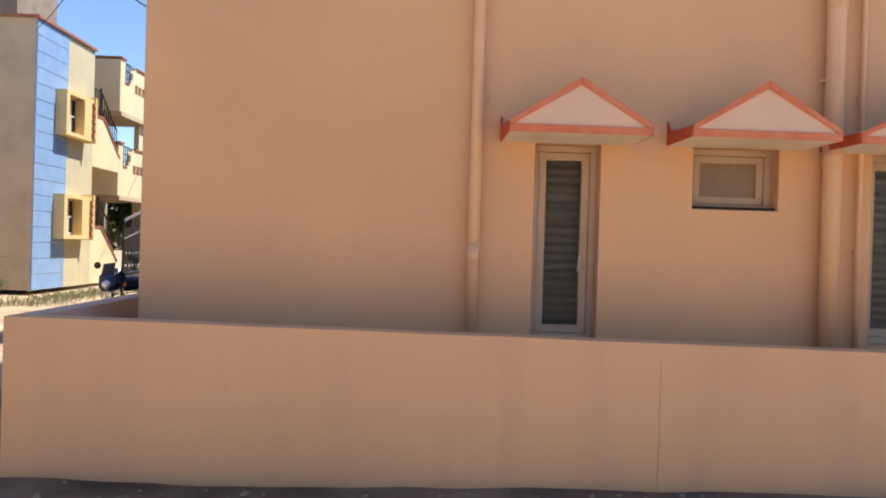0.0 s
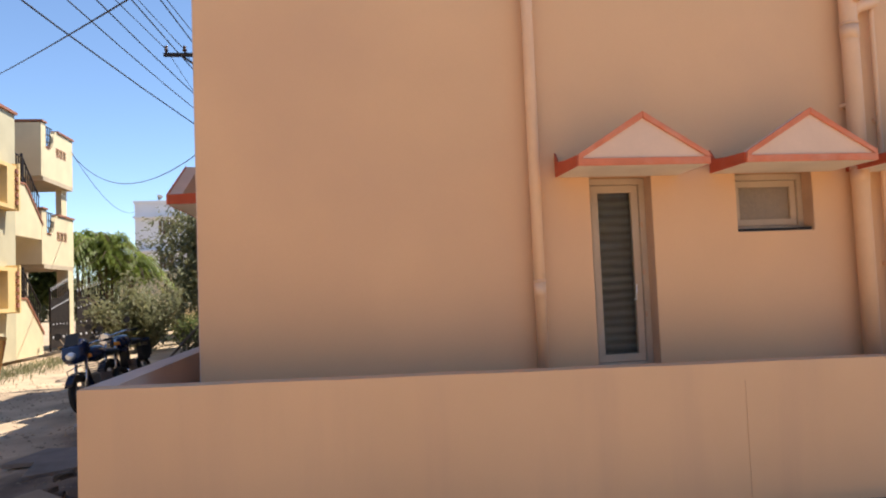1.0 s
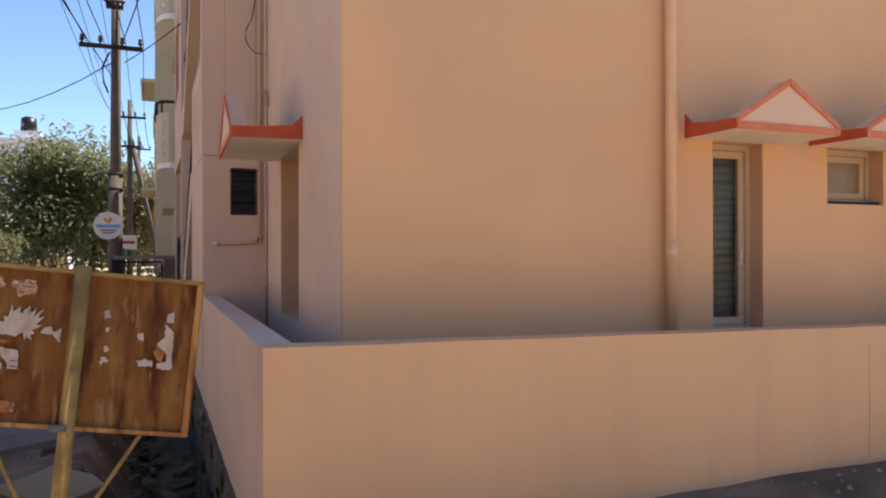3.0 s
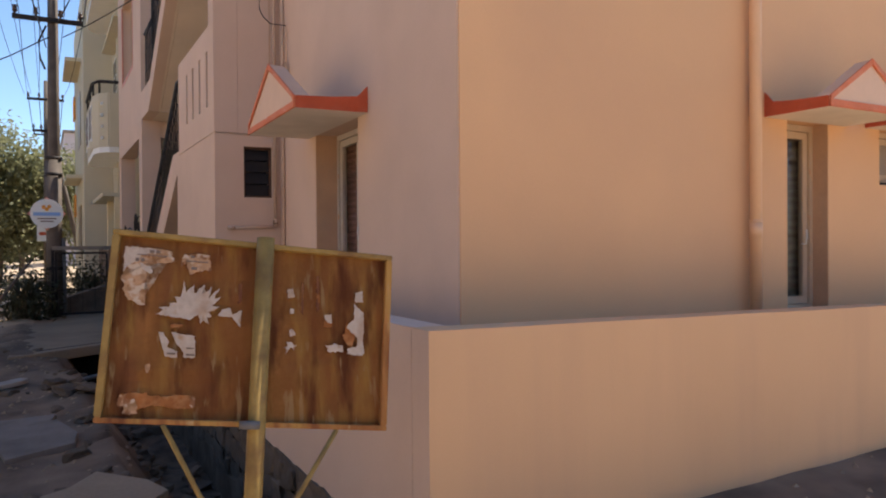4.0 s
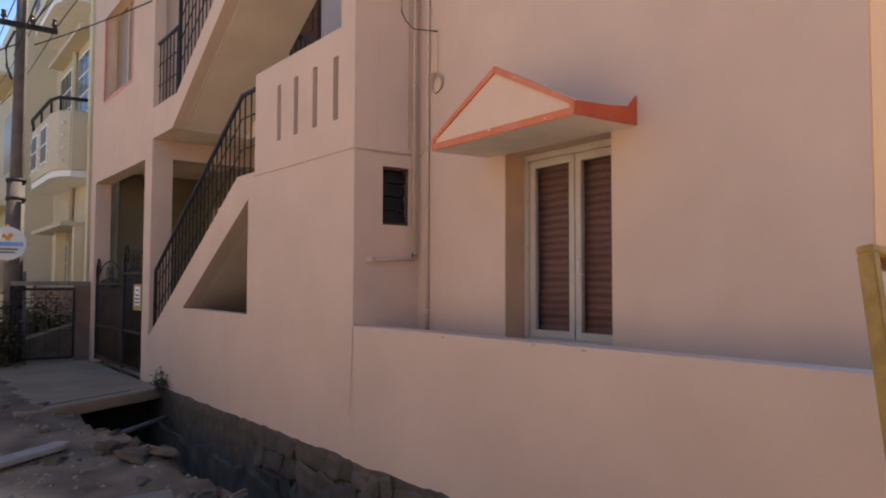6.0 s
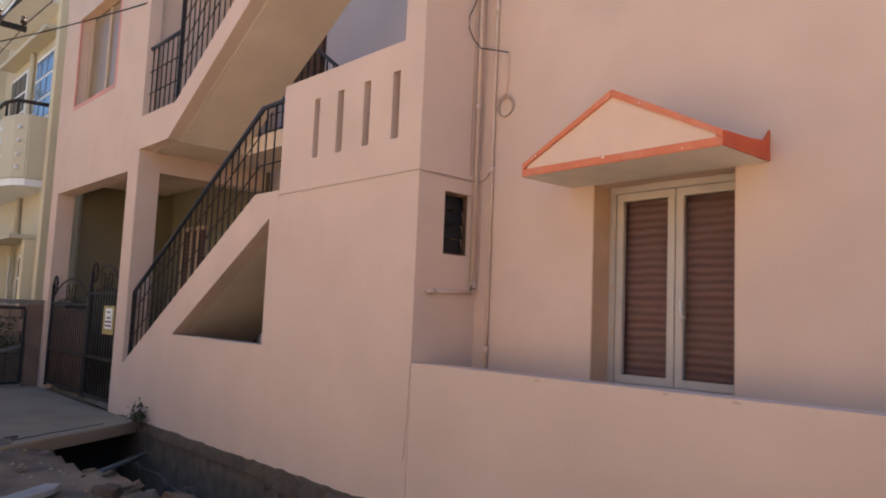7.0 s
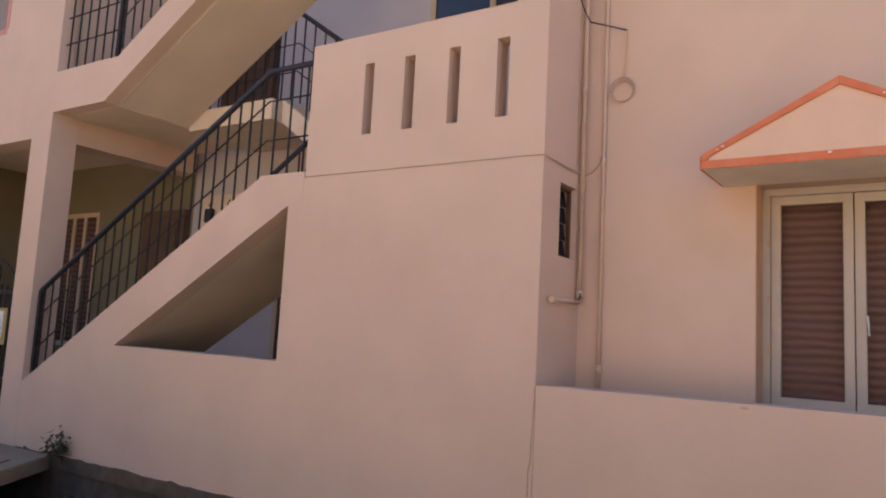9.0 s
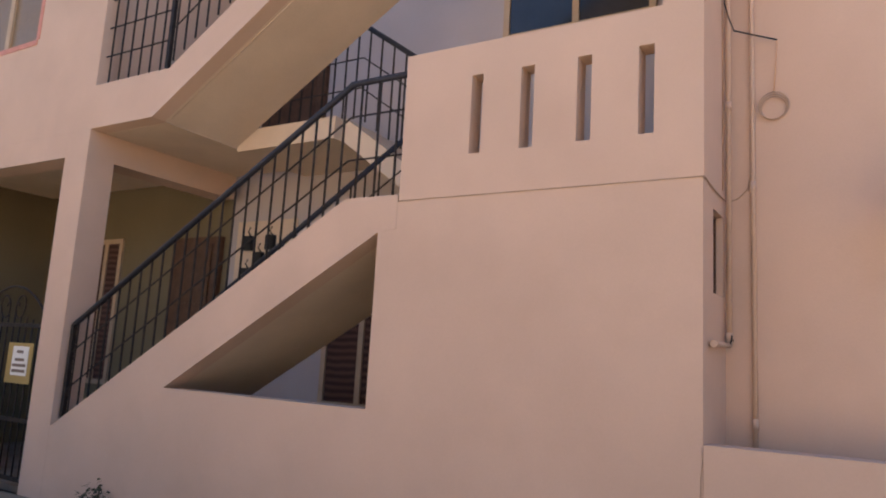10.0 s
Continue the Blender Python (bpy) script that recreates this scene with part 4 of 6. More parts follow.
far_leaf = gate_leaf(15.34, 17.06, 0.17, 1.82, "black wrought-iron gate leaf with curled stile", "c")
part("backing_sheet", box(B(), XW + 0.064, 15.37, 0.23, XW + 0.068, 17.03, 1.34), M_brownwall, far_leaf, "dull brown sheet behind the bars")
card = thing("notice_card", (XW + 0.01, 14.45, 1.05), "yellow card with a white printed notice tied to the gate", "notice")
part("card", box(B(), XW + 0.012, 14.22, 1.04, XW + 0.018, 14.62, 1.40), M_card, card)
part("sheet", box(B(), XW + 0.008, 14.28, 1.11, XW + 0.0115, 14.53, 1.37), M_white, card, "white paper with grey print")
for z, a, b in ((1.32, 14.36, 14.46), (1.25, 14.33, 14.48), (1.20, 14.30, 14.51), (1.15, 14.30, 14.51)):
    part("print_bar", box(B(), XW + 0.006, a, z - 0.013, XW + 0.0078, b, z + 0.013), M_ink, card)


# ---- doors and windows behind the stairs ----


def flat_window(name, y0, y1, z0, z1, label, n, mat_glass, x=-0.742):
    ob = thing(name, (x, (y0 + y1) / 2, z0), label, "window", kind="structure")
    f = 0.06
    for a, b, c, d in ((y0, y1, z0, z0 + f), (y0, y1, z1 - f, z1), (y0, y0 + f, z0 + f, z1 - f), (y1 - f, y1, z0 + f, z1 - f)):
        part("window_frame", box(B(), x - 0.03, a, c, x - 0.001, b, d), M_frame, ob)
    w = (y1 - y0 - 2 * f) / n
    for i in range(n):
        a = y0 + f + i * w
        part("pane", box(B(), x - 0.012, a + 0.001, z0 + f, x - 0.002, a + w - 0.001, z1 - f), mat_glass, ob)
        if i:
            part("mullion", box(B(), x - 0.03, a - 0.03, z0 + f, x - 0.013, a + 0.03, z1 - f), M_frame, ob)
    return ob


M_bluepane = material("dark_blue_pane", (0.03, 0.036, 0.05), 0.15, vary=0.2, bump=0, spec=0.7)
M_brownpane = curtain_material("brown_slat_curtain", (0.06, 0.03, 0.025), (0.13, 0.07, 0.055), 4.5)
flat_window("window_5", 9.25, 10.65, 4.36, 5.6, "first-floor cream-framed window with dark blue panes", 2, M_bluepane)
flat_window("window_6", 11.55, 12.5, 0.95, 2.05, "cream-framed window with brown curtain under the stairs", 2, M_brownpane)
flat_window("window_7", 15.85, 16.75, 0.95, 2.75, "tall cream-framed porch window", 3, M_brownpane)
for n, (y0, y1, z0, z1, lab) in {"door_1": (14.06, 14.85, 0.14, 2.70, "dark stained wooden front door"), "door_2": (12.72, 13.6, 3.5, 5.5, "dark stained wooden first-floor door")}.items():
    ob = tagged(part(n, box(B(), -0.80, y0, z0, -0.742, y1, z1), M_door), lab, "door", kind="structure")
    for k in range(3):
        h = (z1 - z0) / 3
        part("door_panel", box(B(), -0.815, y0 + 0.12, z0 + k * h + 0.1, -0.801, y1 - 0.12, z0 + (k + 1) * h - 0.08), M_door, ob, bevel=0.004)
box_ob = thing("meter_board", (-0.77, 13.4, 2.0), "cream electric meter board with black switches", "meter board")
part("board", box(B(), -0.765, 12.98, 2.0, -0.742, 13.84, 2.85), M_cream, box_ob)
for y, z in ((13.62, 2.6), (13.3, 2.6), (13.62, 2.25), (13.3, 2.2), (13.45, 2.42)):
    part("switch", box(B(), -0.83, y - 0.055, z - 0.08, -0.766, y + 0.055, z + 0.08), M_black, box_ob, bevel=0.006)
    part("cable", tube(B(), [(-0.77, y, z + 0.08), (-0.79, y + 0.03, z + 0.13), (-0.77, y + 0.02, z + 0.18)], 0.008, 5), M_wire, box_ob)

# first-floor corner window with salmon border
fw = thing("window_8", (XW + 0.1, 15.79, 4.38), "open first-floor window with salmon painted border and cream shutters", "window", kind="structure")
for a, b, c, d in ((14.90, 16.68, 4.345, 4.40), (14.865, 14.92, 4.40, 5.80), (16.66, 16.71, 4.40, 5.80)):
    part("border", box(B(), XW - 0.006, a, c, XW + 0.02, b, d), M_redline, fw, "salmon painted border")
for a, b, c, d in ((14.93, 16.65, 4.402, 4.46), (14.93, 15.0, 4.46, 5.78), (16.58, 16.65, 4.46, 5.78), (15.75, 15.83, 4.46, 5.78)):
    part("window_frame", box(B(), XW + 0.145, a, c, XW + 0.20, b, d), M_frame, fw)
for a, b in ((15.0, 15.75), (15.83, 16.58)):
    part("pane", box(B(), XW + 0.17, a, 4.46, XW + 0.18, b, 5.78), M_frost, fw, "dusty pale pane")
# dusky stair side
vb = thing("vent_louvre", (-2.27, 8.66, 1.87), "dark louvred vent in the return wall", "vent")
for i in range(4):
    part("louvre", box(B(), -0.115, -0.05, -0.003, 0.115, 0.05, 0.003, pose(-2.2725, 8.565, 1.94 + i * 0.105, 80, 0, 0)), M_black, vb, "tilted dark glass slat")
part("vent_frame", panel(B(), [-2.40, -2.38, -2.165, -2.145], [1.87, 1.888, 2.302, 2.32], lambda u, v: -2.38 < u < -2.165 and 1.888 < v < 2.302, 0.035, 0.06, lambda u, v, d: Vector((u, 8.49 + d, v))), M_door, vb, "thin dark brown frame")


# ---- pipes and cables at the stair corner ----
def small_pipe(pts, r, label, extra=()):
    ob = thing("water_pipe", pts[0], label, "pipe", "wall pipes")
    part("pipe", tube(B(), pts, r, 10), M_smallpipe, ob)
    for p, q in extra:
        part("coupling", rod(B(), p, q, r * 1.3, n=10), M_smallpipe, ob)
    return ob


wp = west(3.228, 0, -0.017)
small_pipe([(wp.x, wp.y, 0.16), (wp.x, wp.y, HI)], 0.013, "thin peach-painted pipe in the wall corner", [((wp.x, wp.y, z - 0.03), (wp.x, wp.y, z + 0.03)) for z in (1.2, 2.5, 3.7)])
outlet = small_pipe([(-2.13, 8.46, 1.60), (-2.128, 8.46, HI)], 0.0145, "peach-painted water pipe bending to an open outlet", [((-2.55, 8.46, 1.60), (-2.49, 8.46, 1.60)), ((-2.128, 8.46, 2.95), (-2.128, 8.46, 3.0)), ((-2.128, 8.46, 1.62), (-2.128, 8.46, 1.68))])
part("outlet_arm", rod(B(), (-2.53, 8.46, 1.60), (-2.128, 8.46, 1.61), 0.0145, n=10), M_smallpipe, outlet)
tap = tube(B(), [(-2.15, 8.452, 1.615), (-2.15, 8.444, 1.65), (-2.15, 8.442, 1.665)], 0.004, 6)
rod(tap, (-2.155, 8.444, 1.64), (-2.11, 8.444, 1.637), 0.004, n=6)
part("tap_lever", tap, M_iron, outlet, "small black tap lever")
back = tube(B(), [(-2.165, 8.484, z) for z in (2.47, 3.2, HI)], 0.003, 5)
part("pipe_back_line", back, M_reveal, outlet, "thin dark line behind the pipe")
cw = west(3.117, 2.945, -0.015)
cb = thing("cable_coil", cw, "coil of thin grey cable hanging on the wall", "cable")
bm = B()
for k in range(3):
    torus(bm, cw + Vector((-0.004 * k, 0, 0.006 * k)), (1, 0, 0.1), 0.065 + 0.006 * k, 0.004, 20, 5)
part("coil", bm, M_joint, cb)
pts = [west(3.094, 3.345, -0.02), west(3.2, 3.38, -0.05), Vector((-2.17, 8.42, 3.41)), Vector((-2.23, 8.44, 3.47)), Vector((-2.26, 8.455, 3.54)), Vector((-2.255, 8.46, 3.64)), Vector((-2.2, 8.46, 3.75)), Vector((-2.16, 8.46, 4.0)), Vector((-2.15, 8.46, 4.6))]
part("loose_cable", tube(B(), pts, 0.0045, 6), M_wire, cb, "loose dark cable")
part("drop_cable", tube(B(), [west(3.094, 3.345, -0.02), west(3.105, 3.15, -0.015), cw + Vector((0, 0, 0.07))], 0.004, 5), M_pipe, cb)


# ---- notice board on its post ----
def notice_board():
    # the board stands askew: its width runs along U, its height along V
    c, U, V = Vector((-3.366, 4.347, 1.167)), Vector((0.856, -0.179, -0.095)), Vector((0.069, 0.093, 0.575))
    w, h = U.length / 2, V.length / 2
    ux, uz = U.normalized(), V.normalized()
    uy = uz.cross(ux).normalized()
    S = Matrix(((ux.x, uy.x, uz.x, c.x), (ux.y, uy.y, uz.y, c.y), (ux.z, uy.z, uz.z, c.z), (0, 0, 0, 1)))
    ob = thing("notice_board", (-3.40, 4.30, 0.0), "rusty mustard steel notice board with torn paper, on a post", "notice board")
    bm = B()
    n = 14
    grid = [[bm.verts.new(S @ Vector((-w + 2 * w * i / n, 0.006 * noise.noise(Vector((i * 0.6, j * 0.6, 1))), -h + 2 * h * j / n))) for i in range(n + 1)] for j in range(n + 1)]
    for j in range(n):
        for i in range(n):
            bm.faces.new((grid[j][i], grid[j][i + 1], grid[j + 1][i + 1], grid[j + 1][i]))
    r = bmesh.ops.solidify(bm, geom=bm.faces[:], thickness=0.004)
    part("sheet", bm, M_rust, ob, "brown rusted steel sheet with runs of rust")
    f = 0.017
    for a, b, d, e in ((-w - 0.005, w + 0.005, h - f, h), (-w - 0.005, w + 0.005, -h, -h + f), (-w - 0.005, -w + f, -h + f, h - f), (w - f, w + 0.005, -h + f, h - f)):
        part("frame_bar", box(B(), a, -0.026, d, b, 0.012, e, S), M_rust if e == -h + f or b > w and d < 0 else M_mustard, ob, "worn angle-iron edge", 0.003)
    part("post", rod(B(), S @ Vector((0.015, -0.055, h + 0.012)), Vector((-3.47, 4.16, -0.15)), 0.028, n=14), M_mustard, ob, "round mustard steel post")
    part("post_band", rod(B(), S @ Vector((0.003, -0.055, -h + 0.02)), S @ Vector((0.003, -0.055, -h - 0.004)), 0.031, n=14), M_sheet, ob)
    for s in (-0.25, 0.28):
        part("brace", rod(B(), S @ Vector((s, -0.02, -h)), Vector((-3.43, 4.21, 0.42)), 0.008, n=6), M_mustard, ob)

    def shred(poly, mat, label, d=-0.0085, rag=0.0035, seed=0.0):
        """A torn remnant: poly gives its corners as (across, down) in hundredths of the board; the edges are frayed."""
        pts = []
        for (a0, b0), (a1, b1) in zip(poly, poly[1:] + poly[:1]):
            n = max(2, int(math.hypot(a1 - a0, b1 - b0) / 0.6))
            for k in range(n):
                f = k / n
                x, z = -w + 2 * w * (a0 + (a1 - a0) * f) / 100, h - 2 * h * (b0 + (b1 - b0) * f) / 100
                pts.append((x + rag * noise.noise(Vector((x * 90, z * 90, seed))) + 0.8 * rag * noise.noise(Vector((x * 320, z * 320, seed + 4))), z + rag * noise.noise(Vector((x * 90, z * 90, seed + 9))) + 0.8 * rag * noise.noise(Vector((x * 320, z * 320, seed + 6)))))
        return part("paper_scrap", prism(B(), pts, "y", d, d + 0.0015, S), mat, ob, label)
    for q, k in (([(71.6, 16), (72.6, 15), (73.4, 34), (72.4, 36)], 41), ([(66.2, 20), (67.2, 20), (67.4, 38), (66.6, 36)], 44), ([(43.3, 24), (44.6, 22.5), (45, 33), (43.8, 35)], 40)):
        shred(q, M_drip, "dark run of rust", -0.0072, 0.004, k)
    white, faded = "torn white paper scrap", "faded peeling paper residue"
    shred([(3.5, 8), (19.5, 8.5), (20.5, 15), (17, 16), (12, 16.5), (12, 39), (8.5, 38), (5, 35), (3.6, 22)], M_oldpaper, faded, rag=0.008, seed=1)
    shred([(23.5, 10), (32, 9), (33.5, 17), (26, 20.5), (25, 15), (23, 16)], M_oldpaper, faded, rag=0.008, seed=2)
    shred([(3.8, 8.3), (12, 8.5), (16, 10), (9, 12.5), (8.5, 16), (5, 19), (4, 22)], M_paper, white, -0.0102, 0.005, 3)
    shred([(8.5, 16.5), (13, 18), (14, 22), (11, 21)], M_paper, white, -0.0102, 0.005, 4)
    shred([(24.5, 24.5), (25.6, 30), (28, 26), (28.3, 30.5), (31.5, 25.5), (31.3, 31), (34.3, 26.5), (33.3, 33), (36.8, 27), (35, 33), (37.8, 31.5), (34.8, 37), (37.6, 37), (33.6, 40.5), (35, 42.5), (33.4, 43), (34, 47), (32, 45), (31, 46.8), (30, 42), (27.5, 45.2), (16, 43), (18.2, 41), (16.5, 39.3), (20.5, 39), (20, 36.5), (22.6, 36.5), (21.8, 33), (23.8, 33)], M_paper, "white paper ripped into a fan of points", -0.0102, 0.004, 5)
    shred([(38, 38.5), (41, 37), (42.2, 40.5), (45.2, 38), (45, 47.5), (43.5, 45), (42, 42.3), (37, 42)], M_paper, white, -0.0102, 0.003, 6)
    shred([(17.2, 52.5), (19, 52.8), (21.2, 57.5), (20.7, 60), (24.2, 62.3), (24.5, 65.5), (20.3, 65.2)], M_paper, white, -0.0102, 0.003, 7)
    shred([(21.8, 52.3), (29.6, 53.4), (30.5, 65), (26.4, 65.2), (26.2, 62.5), (23.5, 58)], M_paper, white, -0.0102, 0.003, 8)
    shred([(7, 85), (14, 84.5), (20, 86), (26, 84.5), (31.5, 86), (31, 91), (25, 92), (19, 90.5), (12, 92.5), (8, 91)], M_scar, "rust red scar where paper was peeled off", -0.0082, 0.008, 9)
    for q, k in (([(8, 87.5), (12.5, 88.5), (13, 95), (8.5, 95.5)], 10), ([(6.5, 86), (9, 85), (8, 91), (6.2, 92)], 11), ([(30, 85), (31.8, 86), (31.4, 91.5), (30.2, 91)], 12), ([(14, 70), (15.5, 69), (16, 73), (14.4, 74)], 13)):
        shred(q, M_oldpaper, faded, -0.0092, 0.006, k)
    for q, k in (([(61, 24.5), (63.2, 24), (64, 28.5), (61.5, 29.5)], 20), ([(62.5, 35), (64, 34.5), (64, 38), (63, 38.5)], 21), ([(62.5, 47), (64.2, 46.5), (65, 49.5), (63.2, 50.5)], 22), ([(62, 54), (63.5, 53.5), (65.5, 55), (65, 57.5), (63, 57), (62, 60)], 23), ([(86.5, 23), (89.5, 22.5), (89.8, 28), (87.2, 29)], 24),
                 ([(86.5, 30), (88.6, 32.5), (90.4, 35), (90.8, 59), (85, 58.5), (84.5, 55.5), (88, 54.5), (88.5, 49), (86, 46), (84, 43), (86.8, 39)], 25), ([(75.5, 37), (78, 36.5), (78.5, 41.5), (76.5, 42)], 26), ([(76.5, 54.5), (80, 53), (83, 54), (83, 57.5), (77.5, 58)], 27)):
        shred(q, M_paper, white, -0.0102, 0.006, k)
    for q, k in (([(84, 41), (86.5, 44), (87.6, 50), (86, 54), (82.5, 50)], 30), ([(75, 40), (78.8, 41.5), (78.5, 44.5), (75.5, 44)], 31), ([(72, 26), (73.2, 26), (73.6, 31), (72.4, 30)], 32), ([(21, 47.5), (25, 47.5), (25, 49.5), (21.5, 50)], 33)):
        shred(q, M_scar, "rust red scar where paper was peeled off", -0.0078, 0.006, k)
    for a, b, c, t in ((8, 18, 12.2, 0.25), (12, 13.6, 10, 0.8), (14.2, 15.6, 10, 0.8), (7.6, 8.8, 15, 0.9), (9.4, 10.6, 15, 0.9), (24.5, 32, 13.5, 0.25), (26, 27.3, 11, 0.7), (26.5, 28.5, 17.3, 0.8), (20.8, 23.6, 63.5, 0.5), (27, 29.8, 60.2, 0.4), (27.2, 30, 63.6, 0.5)):
        part("print_bar", box(B(), -w + 2 * w * a / 100, -0.0118, h - 2 * h * (c + t) / 100, -w + 2 * w * b / 100, -0.0104, h - 2 * h * (c - t) / 100, S), M_ink, ob)
    return ob


notice_board()


# ---- entrance slab, drain lining and rubble ----
slab = B()
prism(slab, [(-4.35, 12.05), (-2.655, 13.15), (-2.655, 17.3), (-2.5, 17.3), (-2.5, 18.6), (-4.3, 18.6), (-4.42, 14.5)], "z", 0.0, 0.125)
crack_line = tube(B(), [(-4.3 + 1.6 * f, 12.32 + 1.02 * f + 0.02 * noise.noise(Vector((f * 9, 0, 0))), 0.126) for f in np.linspace(0, 0.8, 16)], 0.006, 5)
solid("trim_slab_crack", crack_line, M_dark, "dark crack along the slab edge", "trim")
solid("entrance_slab", slab, M_slab, "rough grey concrete slab bridging the drain at the gate", "slab", bevel=0.012)
# black face: shade below the slab put into the colour
solid("drain_end", box(B(), -3.6, 13.7, -0.9, -2.66, 13.8, -0.001), M_dark, "black sheet standing in for the shade below the slab", "drain")
part_pipe = thing("cross_pipe", (-3.4, 12.4, -0.25), "grey plastic pipe lying across the drain", "pipe")
part("pipe", rod(B(), (-3.75, 11.9, -0.22), (-2.72, 12.7, -0.16), 0.028, n=10), M_sheet, part_pipe)


def foot_wall():
    """Rubble plinth below the compound and stair walls, along the drain."""
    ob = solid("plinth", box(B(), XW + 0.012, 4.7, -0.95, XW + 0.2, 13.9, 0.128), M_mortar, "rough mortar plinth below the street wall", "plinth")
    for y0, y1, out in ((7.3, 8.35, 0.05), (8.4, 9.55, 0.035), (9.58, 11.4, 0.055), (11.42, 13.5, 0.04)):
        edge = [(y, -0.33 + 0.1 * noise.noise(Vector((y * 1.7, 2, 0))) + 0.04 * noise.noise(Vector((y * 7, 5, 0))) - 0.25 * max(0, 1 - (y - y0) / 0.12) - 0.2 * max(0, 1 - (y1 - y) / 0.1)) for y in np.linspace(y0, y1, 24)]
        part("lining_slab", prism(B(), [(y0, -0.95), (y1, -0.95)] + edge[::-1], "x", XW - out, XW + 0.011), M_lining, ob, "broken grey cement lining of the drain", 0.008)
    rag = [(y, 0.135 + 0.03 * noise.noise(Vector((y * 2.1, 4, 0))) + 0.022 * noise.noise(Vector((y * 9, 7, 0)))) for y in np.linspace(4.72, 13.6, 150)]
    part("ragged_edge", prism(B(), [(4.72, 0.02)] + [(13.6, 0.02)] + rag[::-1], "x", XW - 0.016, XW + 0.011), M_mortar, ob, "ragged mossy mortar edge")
    return ob


plinth = foot_wall()
rubble = random.Random(11)


def stone_mesh(seed):
    bm = B()
    blob(bm, (0, 0, 0), 0.5, 0.5, 0.5, 2, 0.0)
    for v in bm.verts:
        p = v.co
        for k in range(3):
            p[k] = math.copysign(min(abs(p[k]) * 1.5, 0.5), p[k])
        v.co = p * (1 + 0.5 * noise.noise(p * 1.9 + Vector((seed * 7.3, 0, 0))) + 0.2 * noise.noise(p * 5 + Vector((seed * 3.1, 0, 0))))
    for f in bm.faces:
        f.smooth = False
    return mesh_of("stone", bm, M_stone)


STONES = [stone_mesh(i) for i in range(9)]


def put_stone(parent, at, size, turn, name="stone"):
    ob = new(name, rubble.choice(STONES))
    ob.matrix_world = Matrix.LocRotScale(at, Euler(turn), size)
    if parent is not None:
        m = ob.matrix_world.copy()
        ob.parent = parent
        ob.matrix_parent_inverse = parent.matrix_world.inverted()
        ob.matrix_basis = m
    return ob


y = 4.75
for row, (zc, hh) in enumerate(((0.035, 0.17), (-0.13, 0.19), (-0.31, 0.18))):
    y = 4.75 + 0.1 * row
    while y < 10.3 - 0.25 * row:
        ln = rubble.uniform(0.12, 0.40)
        put_stone(plinth, (XW + 0.0, y + ln / 2, zc + rubble.uniform(-0.015, 0.015)), (rubble.uniform(0.05, 0.085), ln * 0.98, hh * rubble.uniform(0.88, 1.0)), (rubble.uniform(-0.06, 0.06), rubble.uniform(-0.08, 0.08), rubble.uniform(-0.05, 0.05)))
        y += ln

rub = thing("rubble_heap", (-3.7, 9, 0), "loose dark stones and broken concrete along the drain edge", "rubble", kind="stuff")
for k in range(80):
    y = rubble.uniform(4.9, 12.6)
    x = -3.62 - 0.25 * max(0, min(1, (y - 9.5) / 2.5)) + rubble.gauss(0, 0.28)
    s = rubble.uniform(0.03, 0.12) * (1.7 if rubble.random() < 0.15 else 1)
    put_stone(rub, (x, y, bank(x, y) + s * 0.12), (s * rubble.uniform(0.8, 1.5), s * rubble.uniform(0.8, 1.5), s * rubble.uniform(0.4, 0.8)), (rubble.uniform(-0.3, 0.3), rubble.uniform(-0.3, 0.3), rubble.uniform(0, 6)))
for k in range(90):
    y = rubble.uniform(5.2, 13.0)
    x = rubble.uniform(-3.3, -2.78)
    s = rubble.uniform(0.04, 0.14)
    put_stone(rub, (x, y, bank(x, y) + s * 0.15), (s * 1.3, s, s * 0.6), (rubble.uniform(-0.3, 0.3), rubble.uniform(-0.3, 0.3), rubble.uniform(0, 6)))

for (x, y, a, b, rot, lab) in ((-4.02, 8.05, 0.26, 0.36, 12, "flat grey broken board lying on the dirt"), (-4.25, 8.5, 0.34, 0.3, -20, "flat grey broken board lying on the dirt"), (-4.42, 10.6, 0.34, 0.08, 25, "long pale broken plank on the dirt"), (-3.65, 6.4, 0.22, 0.3, 40, "cracked concrete slab at the drain edge"), (-3.85, 5.7, 0.3, 0.2, 10, "cracked concrete slab at the drain edge")):
    bm = prism(B(), [(-a, -b), (a * 0.7, -b * 0.9), (a, -b * 0.2), (a * 0.85, b), (-a * 0.2, b * 0.85), (-a * 0.9, b)], "z", -0.02, 0.025, pose(x, y, bank(x, y) + 0.045, 3, -4, rot))
    solid("debris_slab", bm, M_slate if "grey" in lab else (M_ash if "pale" in lab else M_slab), lab, "debris", kind="", bevel=0.004, group="debris by the drain")
bag = B()
blob(bag, (-3.2, 6.2, bank(-3.2, 6.2) + 0.04), 0.06, 0.05, 0.04, 2, 0.4)
solid("plastic_bag", bag, M_white, "crumpled white plastic bag in the drain", "litter", kind="")

# weeds by the wall
wd = thing("wall_weed", (-2.72, 12.95, 0.13), "small dark dried weed growing from the wall foot", "weed")
bm = B()
rg = random.Random(6)
